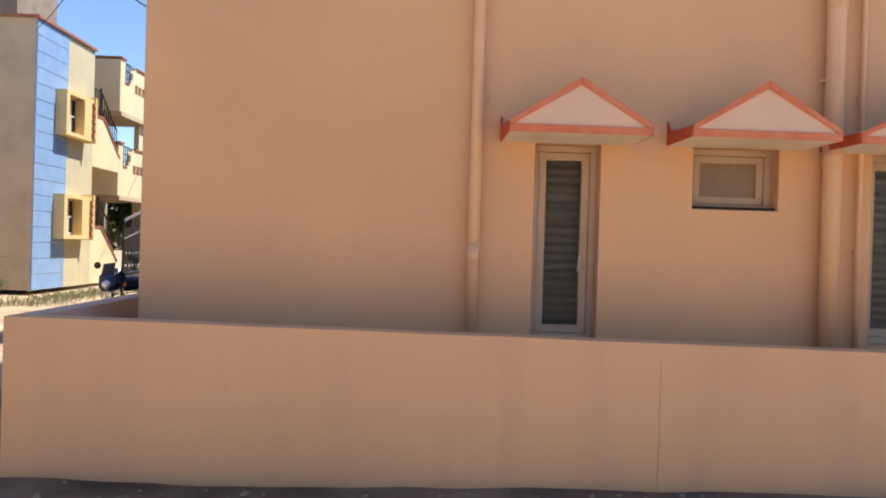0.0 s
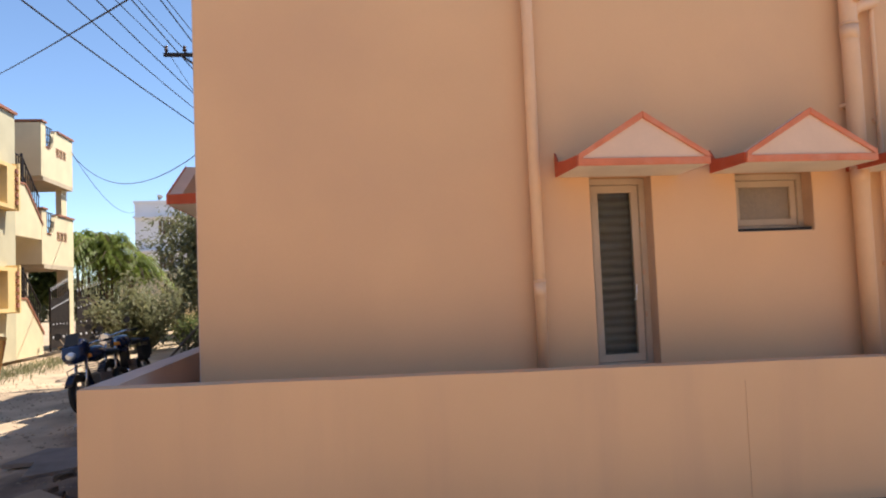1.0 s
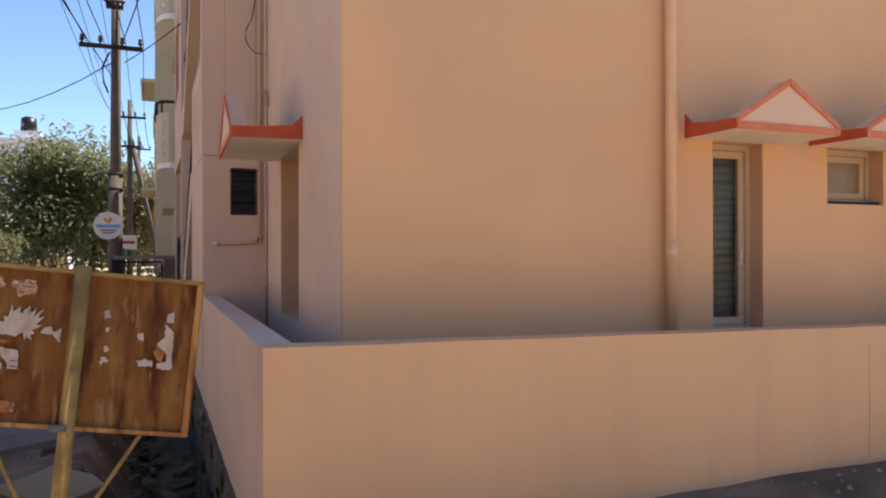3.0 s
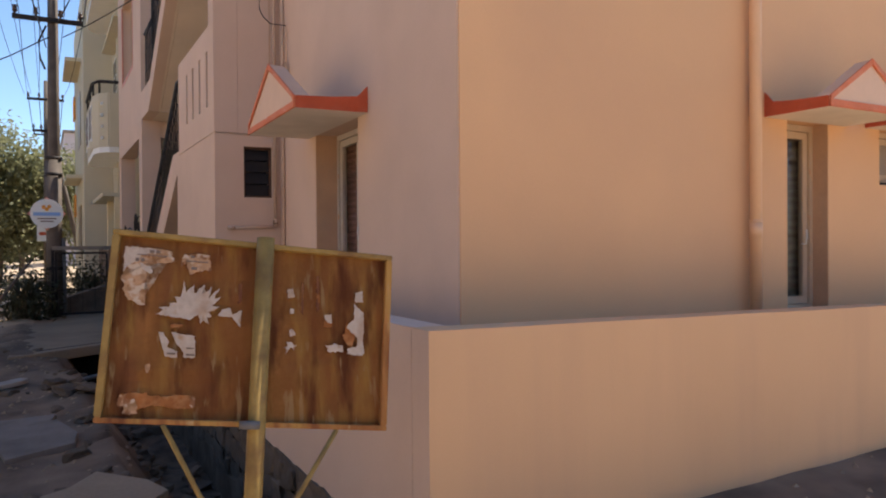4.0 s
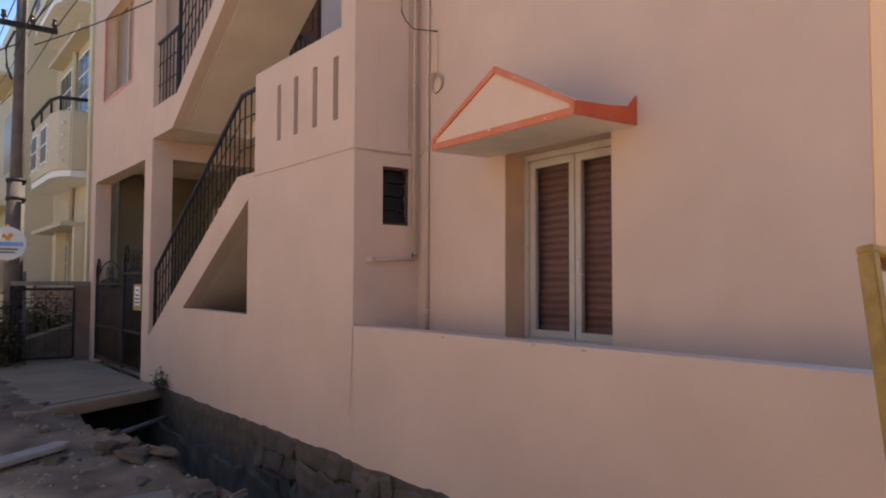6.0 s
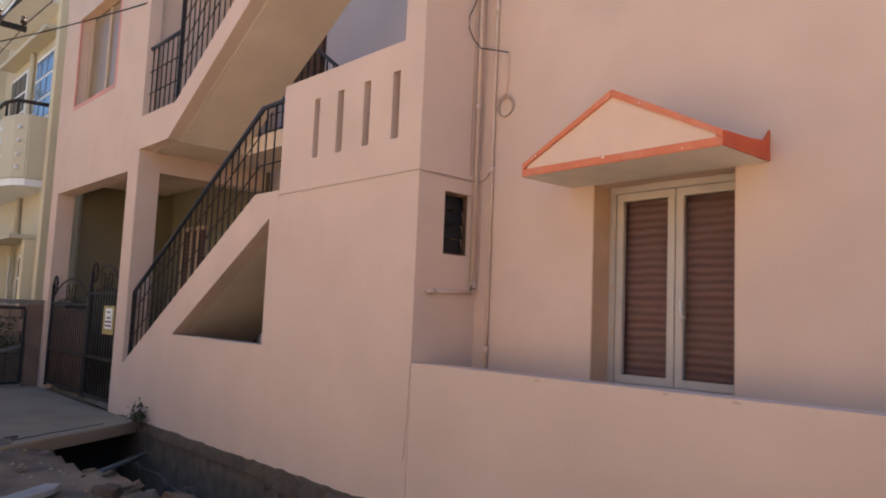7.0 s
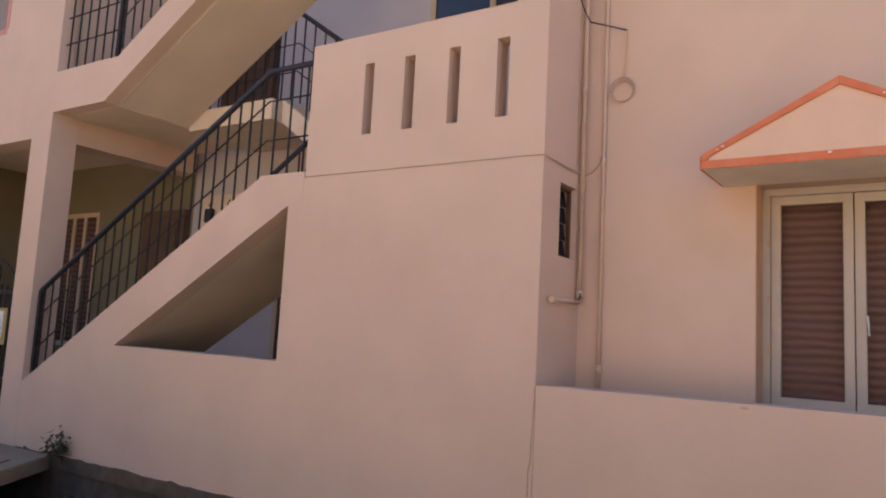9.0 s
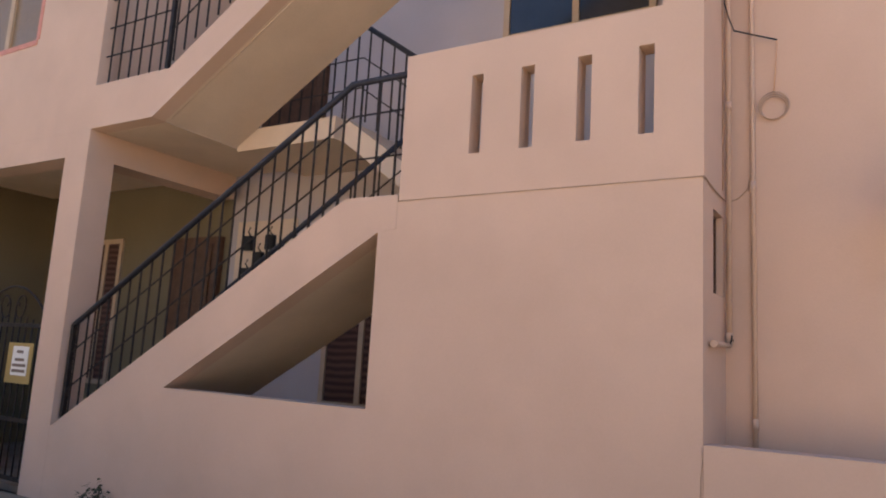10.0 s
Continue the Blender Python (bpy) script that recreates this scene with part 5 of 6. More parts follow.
for k in range(150):
    p = Vector((-2.73 + rg.gauss(0, 0.03), 12.9 + rg.choice((0, 0, 0.14)) + rg.gauss(0, 0.028), 0.16 + abs(rg.gauss(0, 0.08))))
    d = Vector((rg.uniform(-1, 1), rg.uniform(-1, 1), rg.uniform(-0.6, 0.9))).normalized() * 0.06
    e = d.cross(Vector((0, 0, 1))).normalized() * 0.016
    bm.faces.new([bm.verts.new(q) for q in (p, p + d * 0.5 + e, p + d, p + d * 0.5 - e)])
part("leaves", bm, M_weed, wd)
part("stem", tube(B(), [(-2.69, 12.93, 0.08), (-2.71, 12.93, 0.2), (-2.72, 12.92, 0.36)], 0.008, 5), M_bark, wd)


# chipped paint along the low wall's top edge, and gravel on the dirt
chip_rng = random.Random(5)
for k, (y, z) in enumerate(((6.25, 1.095), (6.6, 1.10), (7.4, 1.09))):
    pts = [(y + chip_rng.uniform(0.01, 0.03) * math.cos(a), z + chip_rng.uniform(0.004, 0.011) * math.sin(a)) for a in np.linspace(0, 5.6, 8)]
    solid("trim_paint_chip", prism(B(), pts, "x", XW - 0.0015, XW + 0.001), M_joint, "small brown chip in the wall paint", "trim")
gr = random.Random(31)
verts, faces = [], []
for k in range(2600):
    x, y = gr.uniform(-8.5, -3.4), gr.uniform(4.0, 18.0)
    if gr.random() < 0.08:
        x, y = gr.uniform(-3.2, 3.0), gr.uniform(3.6, 4.45)
    s = gr.uniform(0.006, 0.028)
    z = bank(x, y)
    i = len(verts)
    a = gr.uniform(0, 6.28)
    for q in range(4):
        t = a + q * math.pi / 2 + gr.uniform(-0.3, 0.3)
        verts.append((x + s * math.cos(t) * 1.3, y + s * math.sin(t), z - 0.004))
    verts.append((x + s * 0.2, y, z + s * 0.8))
    faces += [(i, i + 1, i + 4), (i + 1, i + 2, i + 4), (i + 2, i + 3, i + 4), (i + 3, i, i + 4)]
gm = bpy.data.meshes.new("gravel")
gm.from_pydata(verts, [], faces)
gm.materials.append(M_slab)
tagged(new("gravel", gm), "loose brown gravel scattered over the dirt", "gravel", kind="stuff")



# ---- blue and olive house across the street ----
def blue_house():
    X, Y0, Y1, Z0, Z1 = -11.0, 20.55, 24.0, 0.0, 7.4
    ob = thing("house", (X - 3, 22.3, 0), "two-storey house with blue tiled strip and yellow box windows", "house")
    part("wall_body", box(B(), X - 7, Y0, Z0, X, Y1, Z1), M_tan, ob, "tan side wall")
    part("olive_strip", box(B(), X + 0.001, 22.3, Z0, X + 0.03, Y1, Z1), M_green, ob, "pale olive plaster")
    n = 17
    for i in range(n):
        h = Z1 / n
        part("blue_tile_band", box(B(), X + 0.001, Y0, i * h + 0.012, X + 0.04, 22.3, (i + 1) * h - 0.012), M_blue, ob, "pale blue tile band")
    part("tile_groove", box(B(), X + 0.0005, Y0 + 0.01, 0.0, X + 0.025, 22.29, Z1), M_whitewall, ob)
    part("coping", box(B(), X - 7.05, Y0 - 0.06, Z1, X + 0.1, Y1 + 0.05, Z1 + 0.08), M_coping, ob, "brown painted coping")
    part("water_tank_room", box(B(), X - 3.5, Y0 + 0.3, Z1 + 0.08, X - 0.7, 23.0, Z1 + 1.8), M_concrete, ob, "stained grey roof block")
    for z0 in (1.43, 4.42):
        ya, yb, yc, yd = 21.60, 21.78, 22.70, 23.30
        w = part("box_window", panel(B(), [ya, yb, yc, yd], [z0, z0 + 0.11, z0 + 1.18, z0 + 1.29], lambda u, v: yb < u < yc and z0 + 0.11 < v < z0 + 1.18, -0.36, -0.03, lambda u, v, d: Vector((X - d, u, v))), M_yellow, ob, "projecting yellow window box")
        part("pane", box(B(), X + 0.042, yb, z0 + 0.11, X + 0.05, yc, z0 + 1.18), M_bluepane, w, "dark window glass")
        for k in range(4):
            part("window_bar", box(B(), X + 0.05, yb + 0.02 + k * 0.3, z0 + 0.11, X + 0.075, yb + 0.08 + k * 0.3, z0 + 1.18), M_whitewall, w, "white window bar")
        for k in range(3):
            part("window_bar", box(B(), X + 0.05, yb + 0.01, z0 + 0.13 + k * 0.5, X + 0.07, yc - 0.01, z0 + 0.18 + k * 0.5), M_whitewall, w, "white window bar")
        part("side_fin", box(B(), X + 0.03, yd + 0.002, z0 - 0.03, X + 0.42, yd + 0.10, z0 + 1.36), M_yellow, w, "projecting yellow fin")
        for k in range(5):
            part("notch", box(B(), X + 0.361, yd - 0.12, z0 + 0.13 + k * 0.23, X + 0.42, yd + 0.001, z0 + 0.26 + k * 0.23), M_coping, w)
    # stair bay with balconies: corner pier, low wall with rail, rounded parapet
    for z0 in (2.96, 5.89):
        bm = prism(B(), [(26.2, z0), (27.27, z0), (27.27, z0 + 1.65), (27.2, z0 + 1.62), (27.12, z0 + 1.5), (27.1, z0 + 1.3), (27.0, z0 + 1.1), (26.85, z0 + 1.02), (26.2, z0 + 1.02)], "x", X - 0.15, X)
        panel(bm, [27.27, 27.36, 27.52, 27.68, 27.84, 28.0, 28.16, 28.9], [z0, z0 + 0.9, z0 + 1.13, z0 + 1.72], lambda u, v: z0 + 0.9 < v < z0 + 1.13 and (27.36 < u < 27.52 or 27.68 < u < 27.84 or 28.0 < u < 28.16), 0, 0.15, lambda u, v, d: Vector((X - d, u, v)))
        b = part("balcony", bm, M_ivory, ob, "ivory balcony wall with small square holes and a rounded step")
        part("corner_pier", box(B(), X - 0.15, 26.2, z0 + 1.022, X + 0.002, 26.43, z0 + 1.82), M_ivory, b)
        for k in range(3):
            part("hole_edge", panel(B(), [27.32 + k * 0.32, 27.36 + k * 0.32, 27.52 + k * 0.32, 27.56 + k * 0.32], [z0 + 0.86, z0 + 0.9, z0 + 1.13, z0 + 1.17], lambda u, v: 27.36 + k * 0.32 < u < 27.52 + k * 0.32 and z0 + 0.9 < v < z0 + 1.13, -0.012, -0.001, lambda u, v, d: Vector((X - d, u, v))), M_coping, b)
        part("balcony_floor", box(B(), X - 1.6, 26.2, z0 - 0.14, X - 0.001, 28.9, z0 - 0.001), M_tan, b)
        part("balcony_side", box(B(), X - 1.6, 26.05, z0 - 0.002, X - 0.001, 26.198, z0 + 1.78), M_ivory, b)
        part("coping", box(B(), X - 1.62, 26.02, z0 + 1.822, X + 0.05, 26.46, z0 + 1.88), M_coping, b)
        part("coping", box(B(), X - 0.2, 27.4, z0 + 1.722, X + 0.05, 28.95, z0 + 1.78), M_coping, b)
        part("coping", box(B(), X - 0.2, 26.44, z0 + 1.022, X + 0.03, 26.8, z0 + 1.06), M_coping, b)
        for k in range(4):
            part("rail_bar", box(B(), X - 0.1, 26.5 + k * 0.17, z0 + 1.06, X - 0.075, 26.525 + k * 0.17, z0 + 1.76), M_iron, b)
        for zz in (1.25, 1.5, 1.76):
            part("rail", box(B(), X - 0.1, 26.44, z0 + zz, X - 0.07, 27.2, z0 + zz + 0.03), M_iron, b)

    def stair_side(z0, low):
        """Sloping stair wall from a flat head at z0 down to the balcony, with its rail."""
        s = part("stair_side", prism(B(), [(24.01, low), (24.01, z0), (24.8, z0), (26.1, z0 - 1.12), (26.1, low)], "x", X - 0.16, X - 0.01), M_ivory, ob, "sloping ivory stair side")
        part("stair_edge", prism(B(), [(24.01, z0 + 0.002), (24.01, z0 + 0.06), (24.83, z0 + 0.06), (26.15, z0 - 1.08), (26.15, z0 - 1.16), (24.79, z0 + 0.002)], "x", X - 0.2, X + 0.02), M_coping, s, "brown painted edge")
        drop = lambda y: z0 + 0.05 - max(0.0, y - 24.8) * 0.861
        for k in range(13):
            yy = 24.05 + k * 0.165
            part("rail_bar", box(B(), X - 0.1, yy, drop(yy) - 0.02, X - 0.075, yy + 0.025, drop(yy) + 0.86), M_iron, s)
        for h in (0.3, 0.86):
            part("rail", prism(B(), [(24.0, z0 + 0.02 + h), (24.0, z0 + 0.06 + h), (24.8, z0 + 0.06 + h), (26.08, drop(26.08) + h + 0.01), (26.08, drop(26.08) + h - 0.03), (24.79, z0 + 0.02 + h)], "x", X - 0.11, X - 0.07), M_iron, s)
        part("newel", box(B(), X - 0.12, 24.74, z0 + 0.06, X - 0.06, 24.8, z0 + 1.0), M_iron, s)

    stair_side(5.38, 3.75)
    stair_side(1.80, 0.0)
    part("pillar", box(B(), X - 0.4, 28.35, 0.0, X - 0.005, 28.85, 2.82), M_ivory, ob)
    part("pillar", box(B(), X - 0.4, 28.35, 4.68, X - 0.205, 28.85, 5.74), M_ivory, ob)
    part("back_wall", box(B(), X - 7, 24.0, 0.0, X - 1.61, 29.0, 7.4), M_tan, ob)
    return ob


blue_house()


def street_gate(y0, y1, turn):
    M = pose(-10.95, y0, 0.05, 0, 0, turn)
    w = y1 - y0
    ob = thing("street_gate", (-10.95, y0, 0.05), "black sheet-metal gate with a row of spear points", "gate", "black street gates")
    part("sheet", prism(B(), [(0.05, 0.1), (w - 0.05, 0.1), (w - 0.05, 2.05), (w * 0.6, 1.8), (0.05, 1.7)], "x", -0.01, 0.01, M), M_iron, ob, "black sheet metal")
    for a in (0.0, w - 0.05):
        part("stile", box(B(), -0.03, a, 0.0, 0.03, a + 0.05, 2.1, M), M_iron, ob)
    for z in (0.1, 0.78, 1.0, 1.75):
        part("rail", box(B(), -0.02, 0.05, z, 0.02, w - 0.05, z + 0.05, M), M_iron, ob)
    for k in range(10):
        y = 0.1 + (w - 0.2) * k / 9
        part("bar", box(B(), -0.012, y - 0.012, 0.78, 0.012, y + 0.012, 2.0 + 0.35 * k / 9, M), M_iron, ob)
        part("boss", rod(B(), M @ Vector((0.012, y, 1.42 + 0.3 * k / 9)), M @ Vector((0.03, y, 1.42 + 0.3 * k / 9)), 0.035, 0.02, 6), M_whitewall, ob)
        part("spear_point", rod(B(), M @ Vector((0, y, 2.0 + 0.35 * k / 9)), M @ Vector((0, y, 2.14 + 0.35 * k / 9)), 0.03, 0.002, 6), M_whitewall, ob)
    for k in range(5):
        y = 0.25 + (w - 0.5) * k / 4
        part("boss", rod(B(), M @ Vector((0.011, y, 0.45)), M @ Vector((0.03, y, 0.45)), 0.05, 0.03, 8), M_whitewall, ob)
        part("boss", rod(B(), M @ Vector((0.021, y, 0.9)), M @ Vector((0.035, y, 0.9)), 0.03, 0.02, 8), M_whitewall, ob)


street_gate(26.5, 28.2, 0)
street_gate(28.95, 30.9, -12)
solid("far_compound_wall", box(B(), -11.2, 31.0, 0, -11.0, 60, 1.5), M_ivory, "low ivory compound wall along the far street side", "wall")

# unseen plain walls added behind the camera, closing the street for window reflections
solid("backdrop_west", box(B(), -18.5, -14, 0, -18, 19.5, 6.0), M_tan, "unseen plain tan wall added on the west side", "backdrop")
solid("backdrop_south", box(B(), -18.5, -14.5, 0, 14, -14, 4.5), M_tan, "unseen plain tan wall added on the south side", "backdrop")


# ---- lemon house beyond the porch ----
def lemon_house():
    ob = thing("house", (0, 23, 0), "lemon yellow neighbouring house with rounded balcony", "house")
    part("wall_body", box(B(), -2.3, 18.95, 0, 5, 23.4, 8.3), M_lemon, ob)
    part("front_bay", box(B(), -3.0, 23.4, 0, 5, 29.5, 8.3), M_lemon, ob)
    for z0 in (3.55, 6.95):
        b = B()
        outline = [(-2.301, 19.0), (-2.72, 19.0), (-2.9, 19.18), (-3.0, 19.55), (-3.0, 21.8), (-2.92, 22.3), (-2.75, 22.5), (-2.301, 22.5)]
        prism(b, outline, "z", z0, z0 + 1.15)
        bal = part("balcony", b, M_lemon, ob, "rounded cream balcony", 0.02)
        part("balcony_underside", prism(B(), [(x * 0.985 - 0.03, y) for x, y in outline], "z", z0 - 0.12, z0 - 0.001), M_white, bal)
        for y in (20.1, 21.3):
            rec = part("grille_frame", box(B(), -3.022, y - 0.36, z0 + 0.22, -3.001, y + 0.36, z0 + 0.98), M_white, bal, "white frame round the grille")
            for k in range(2):
                part("grille_recess", box(B(), -3.03, y - 0.30, z0 + 0.27 + k * 0.35, -3.0225, y + 0.30, z0 + 0.58 + k * 0.35), M_door, rec, "dark grille opening")
        for x, y in ((-3.0, 19.62), (-2.84, 19.09), (-3.0, 20.7), (-3.0, 21.75)):
            for k in range(4):
                part("boss", box(B(), x - 0.03, y - 0.03, z0 + 0.16 + k * 0.24, x + 0.02, y + 0.03, z0 + 0.22 + k * 0.24), M_white, bal, "small white boss")
        rail = [(x, y, z0 + 1.40) for x, y in outline[2:-2]]
        part("handrail", tube(B(), [(-2.34, 19.1, z0 + 1.40)] + rail, 0.035, 8), M_iron, bal)
        for x, y, z in rail + [(-2.34, 19.1, z0 + 1.4), (-3.0, 20.7, z0 + 1.4)]:
            part("rail_post", rod(B(), (x + 0.02, y, z0 + 1.15), (x + 0.02, y, z0 + 1.38), 0.022, n=6), M_iron, bal)
    for z0 in (0.95, 4.8):
        for y0 in (19.3, 21.3):
            w = part("window", box(B(), -2.33, y0, z0, -2.301, y0 + 1.3, z0 + 1.35), M_white, ob, "white framed grille window")
            for k in range(3):
                for j in range(3):
                    part("pane", box(B(), -2.345, y0 + 0.08 + k * 0.4, z0 + 0.08 + j * 0.42, -2.331, y0 + 0.42 + k * 0.4, z0 + 0.44 + j * 0.42), M_bluepane, w)
        part("sunshade", box(B(), -2.85 if z0 < 2 else -2.6, 19.05, z0 + 1.55, -2.301, 22.6, z0 + 1.63), M_lemon, ob)
    for y in (19.0, 20.95):
        part("column", box(B(), -2.62, y, 0.0, -2.42, y + 0.2, 2.49), M_ivory, ob, "slim ivory porch column")
    # added pale strip: brightness of the lit lemon wall put into its colour
    part("lit_wall_strip", box(B(), -2.45, 18.72, 0.0, -2.1, 18.945, 8.2), M_ivory, ob, "ivory strip standing in for the lit lemon wall")
    part("rain_pipe", rod(B(), (-2.36, 20.85, 2.7), (-2.36, 20.85, 8.2), 0.05, n=10), M_lemon, ob)
    for z0 in (2.4, 5.6):
        part("accent", box(B(), -3.05, 28.6, z0, -3.001, 29.5, z0 + 0.7), M_accent, ob, "orange painted accent block")
        part("bay_opening", box(B(), -3.02, 25.0, z0 - 1.3, -3.001, 26.6, z0 + 0.2), M_frost, ob, "recessed brown window")
        part("bay_ledge", box(B(), -3.4, 24.4, z0 + 0.9, -3.001, 27.4, z0 + 1.0), M_lemon, ob)
    return ob


lemon_house()
fp = thing("yard_gate", (-3.3, 17.3, 0.12), "open black iron gate frame with wire bars by the pillar", "gate")
for q in ((-3.74, 17.29, 1.29, -2.9, 17.33, 1.33), (-3.74, 17.29, 0.16, -2.9, 17.33, 0.2), (-3.78, 17.29, 0.1, -3.74, 17.33, 1.33), (-2.92, 17.29, 0.2, -2.885, 17.33, 1.29)):
    part("frame_bar", box(B(), *q), M_iron, fp)
for z in (0.62, 1.16):
    part("wire_bar", rod(B(), (-3.74, 17.31, z), (-2.92, 17.31, z), 0.006, n=5), M_iron, fp)
for k in range(1, 4):
    part("wire_bar", rod(B(), (-3.74 + 0.21 * k, 17.31, 0.2), (-3.74 + 0.21 * k, 17.31, 1.29), 0.004, n=5), M_iron, fp)
lintel = solid("fence_rail", box(B(), -3.82, 17.27, 1.37, -2.66, 17.37, 1.44), M_concrete, "weathered grey rail over the iron gate frame", "fence", kind="")
part("rail_post", box(B(), -3.84, 17.28, 0.05, -3.79, 17.36, 1.369), M_iron, lintel)
part("rail_post", box(B(), -2.87, 17.28, 0.1, -2.66, 17.36, 1.369), M_brownwall, lintel, "stub of brown block wall")
heap = B()
prism(heap, [(-3.72, 0.0), (-2.68, 0.0), (-2.68, 0.72), (-2.9, 0.66), (-3.1, 0.6), (-3.35, 0.52), (-3.6, 0.44), (-3.72, 0.36)], "y", 17.75, 18.3)
solid("earth_step", heap, M_mortar, "low sloping brown earth step behind the iron frame", "wall", bevel=0.03)
# added out of view to block sun coming through the alley
solid("alley_sun_blocker", box(B(), 0.6, 17.452, 0.0, 0.8, 18.948, 9.5), M_lemon, "unseen plain wall added to keep the sun out of the alley", "wall")
nw = solid("neighbour_wall", box(B(), -2.62, 18.35, 0.0, -2.5, 18.94, 1.36), M_mortar, "low brown block wall of the neighbouring yard", "wall")
blocks = random.Random(4)
for row in range(6):
    y = 18.36 + 0.2 * (row % 2)
    while y < 24.0:
        part("block", box(B(), -2.66 - blocks.uniform(0, 0.012), y, 0.02 + row * 0.222, -2.63, y + 0.385, 0.225 + row * 0.222), M_brownwall, nw)
        y += 0.4


# ---- poles and wires ----
def pole(x, y, h, arms, label, r=0.12):
    ob = thing("utility_pole", (x, y, 0), label, "utility pole", "utility poles")
    part("shaft", rod(B(), (x, y, -0.1), (x + 0.02, y, h), r, r * 0.62, 12), M_pole, ob)
    for z, w, off in arms:
        a = part("crossarm", box(B(), x + off - w, y - 0.16, z - 0.04, x + off + w, y - 0.09, z + 0.04), M_iron, ob)
        for k in (-0.92, -0.35, 0.35, 0.92):
            p = Vector((x + off + w * k, y - 0.125, z + 0.04))
            bm = rod(B(), p, p + Vector((0, 0, 0.05)), 0.02, n=8)
            rod(bm, p + Vector((0, 0, 0.05)), p + Vector((0, 0, 0.11)), 0.05, 0.035, 8)
            rod(bm, p + Vector((0, 0, 0.11)), p + Vector((0, 0, 0.16)), 0.03, 0.04, 8)
            part("insulator", bm, M_insul, a)
    return ob


P1 = (-3.78, 17.45)
main_pole = pole(*P1, 7.62, ((5.62, 0.58, -0.06), (6.43, 0.16, 0.0), (7.08, 0.70, -0.60)), "tall weathered steel utility pole carrying many wires", 0.125)
part("sleeve", rod(B(), (P1[0], P1[1], 0.1), (P1[0], P1[1], 3.1), 0.135, n=12), M_pole, main_pole, "thicker bolted pole sleeve")
for z in (1.0, 2.75, 3.05):
    part("pole_band", rod(B(), (P1[0], P1[1], z), (P1[0], P1[1], z + 0.06), 0.15, n=12), M_iron, main_pole)
part("conduit", rod(B(), (P1[0] + 0.17, P1[1] - 0.05, 0.1), (P1[0] + 0.15, P1[1] - 0.05, 1.6), 0.03, n=8), M_sheet, main_pole, "grey cable conduit")
part("down_cable", tube(B(), [(P1[0] - 0.1, P1[1] - 0.14, 5.5), (P1[0] - 0.22, P1[1] - 0.16, 5.2), (P1[0] - 0.2, P1[1] - 0.16, 4.9), (P1[0] - 0.12, P1[1] - 0.14, 4.7)], 0.02, 6), M_wire, main_pole)
pole(-3.85, 30.0, 7.0, ((6.35, 0.55, 0.0), (5.3, 0.4, 0.0)), "weathered utility pole further up the street")
pole(-3.75, 43.0, 7.6, ((6.9, 0.6, 0.0), (5.6, 0.4, 0.0), (4.6, 0.5, 0.0)), "distant utility pole with crossarms")
part("arm_brace", rod(B(), (P1[0] - 0.95, P1[1] - 0.12, 7.08), (P1[0], P1[1] - 0.12, 6.43), 0.028, n=6), M_iron, main_pole)
stay = thing("stay_pole", (-3.1, 30.5, 0), "slanting stay pole leaning on a utility pole", "utility pole")
part("shaft", rod(B(), (-2.6, 30.3, 0), (-3.8, 30.0, 5.6), 0.09, n=8), M_pole, stay)

sg = thing("round_sign", (-3.88, 17.2, 1.82), "round white sign with pale blue band fixed to the pole", "sign")
part("bracket", box(B(), -3.88, 17.2585, 2.0, -3.76, 17.34, 2.06), M_iron, sg)
part("backing", prism(B(), [(-4.215, 2.04), (-3.9, 2.35), (-3.585, 2.04), (-3.9, 1.73)], "y", 17.252, 17.258), M_redline, sg, "dull red diamond plate behind the disc")
part("disc", rod(B(), (-3.9, 17.25, 2.04), (-3.9, 17.235, 2.04), 0.27, n=28), M_white, sg)
part("band", box(B(), -4.12, 17.228, 2.0, -3.68, 17.234, 2.065), M_signblue, sg)
for z, w in ((1.95, 0.15), (1.90, 0.11)):
    part("print_bar", box(B(), -3.9 - w, 17.229, z - 0.012, -3.9 + w, 17.234, z + 0.012), M_ink, sg)
for x, z in ((-3.95, 2.16), (-3.86, 2.17), (-3.9, 2.12)):
    part("emblem_dot", rod(B(), (x, 17.234, z), (x, 17.228, z), 0.035, n=10), M_accent, sg)


def wire(a, b, sag, r=0.007, label="sagging black overhead wire"):
    a, b = Vector(a), Vector(b)
    ob = thing("overhead_wire", a, label, "wire", "overhead wires")
    part("strand", tube(B(), [a.lerp(b, f) - Vector((0, 0, 4 * sag * f * (1 - f))) for f in np.linspace(0, 1, 15)], r, 5), M_wire, ob)


for dx, z in ((-0.53, 5.74), (-0.2, 5.74), (0.2, 5.74), (0.53, 5.74)):
    wire((P1[0] + dx, 17.32, z), (-3.85 + dx * 0.95, 29.87, 6.5), 0.35)
    wire((P1[0] + dx, 17.32, z), (-4.6 + dx * 1.2, -22.0, 5.5), 0.7, 0.009)
    wire((-3.85 + dx * 0.95, 29.87, 6.5), (-3.75 + dx, 42.87, 7.05), 0.3, 0.014)
for dx in (-1.24, -0.85, -0.36):
    wire((P1[0] + dx, 17.32, 7.2), (-4.8 + dx * 1.2, -22.0, 7.0), 0.7, 0.009)
    wire((P1[0] + dx, 17.32, 7.2), (-3.85 + dx * 0.5, 29.87, 6.5), 0.2)
wire((P1[0] - 0.1, 17.3, 5.1), (-5.8, -22.0, 5.0), 0.7, 0.010)
wire((-11.0, 28.8, 7.2), (-16.9, 59.8, 8.7), 0.9, 0.012)
wire((P1[0] - 0.05, 17.3, 5.3), (-13.0, 34.0, 8.5), 1.4, 0.012)
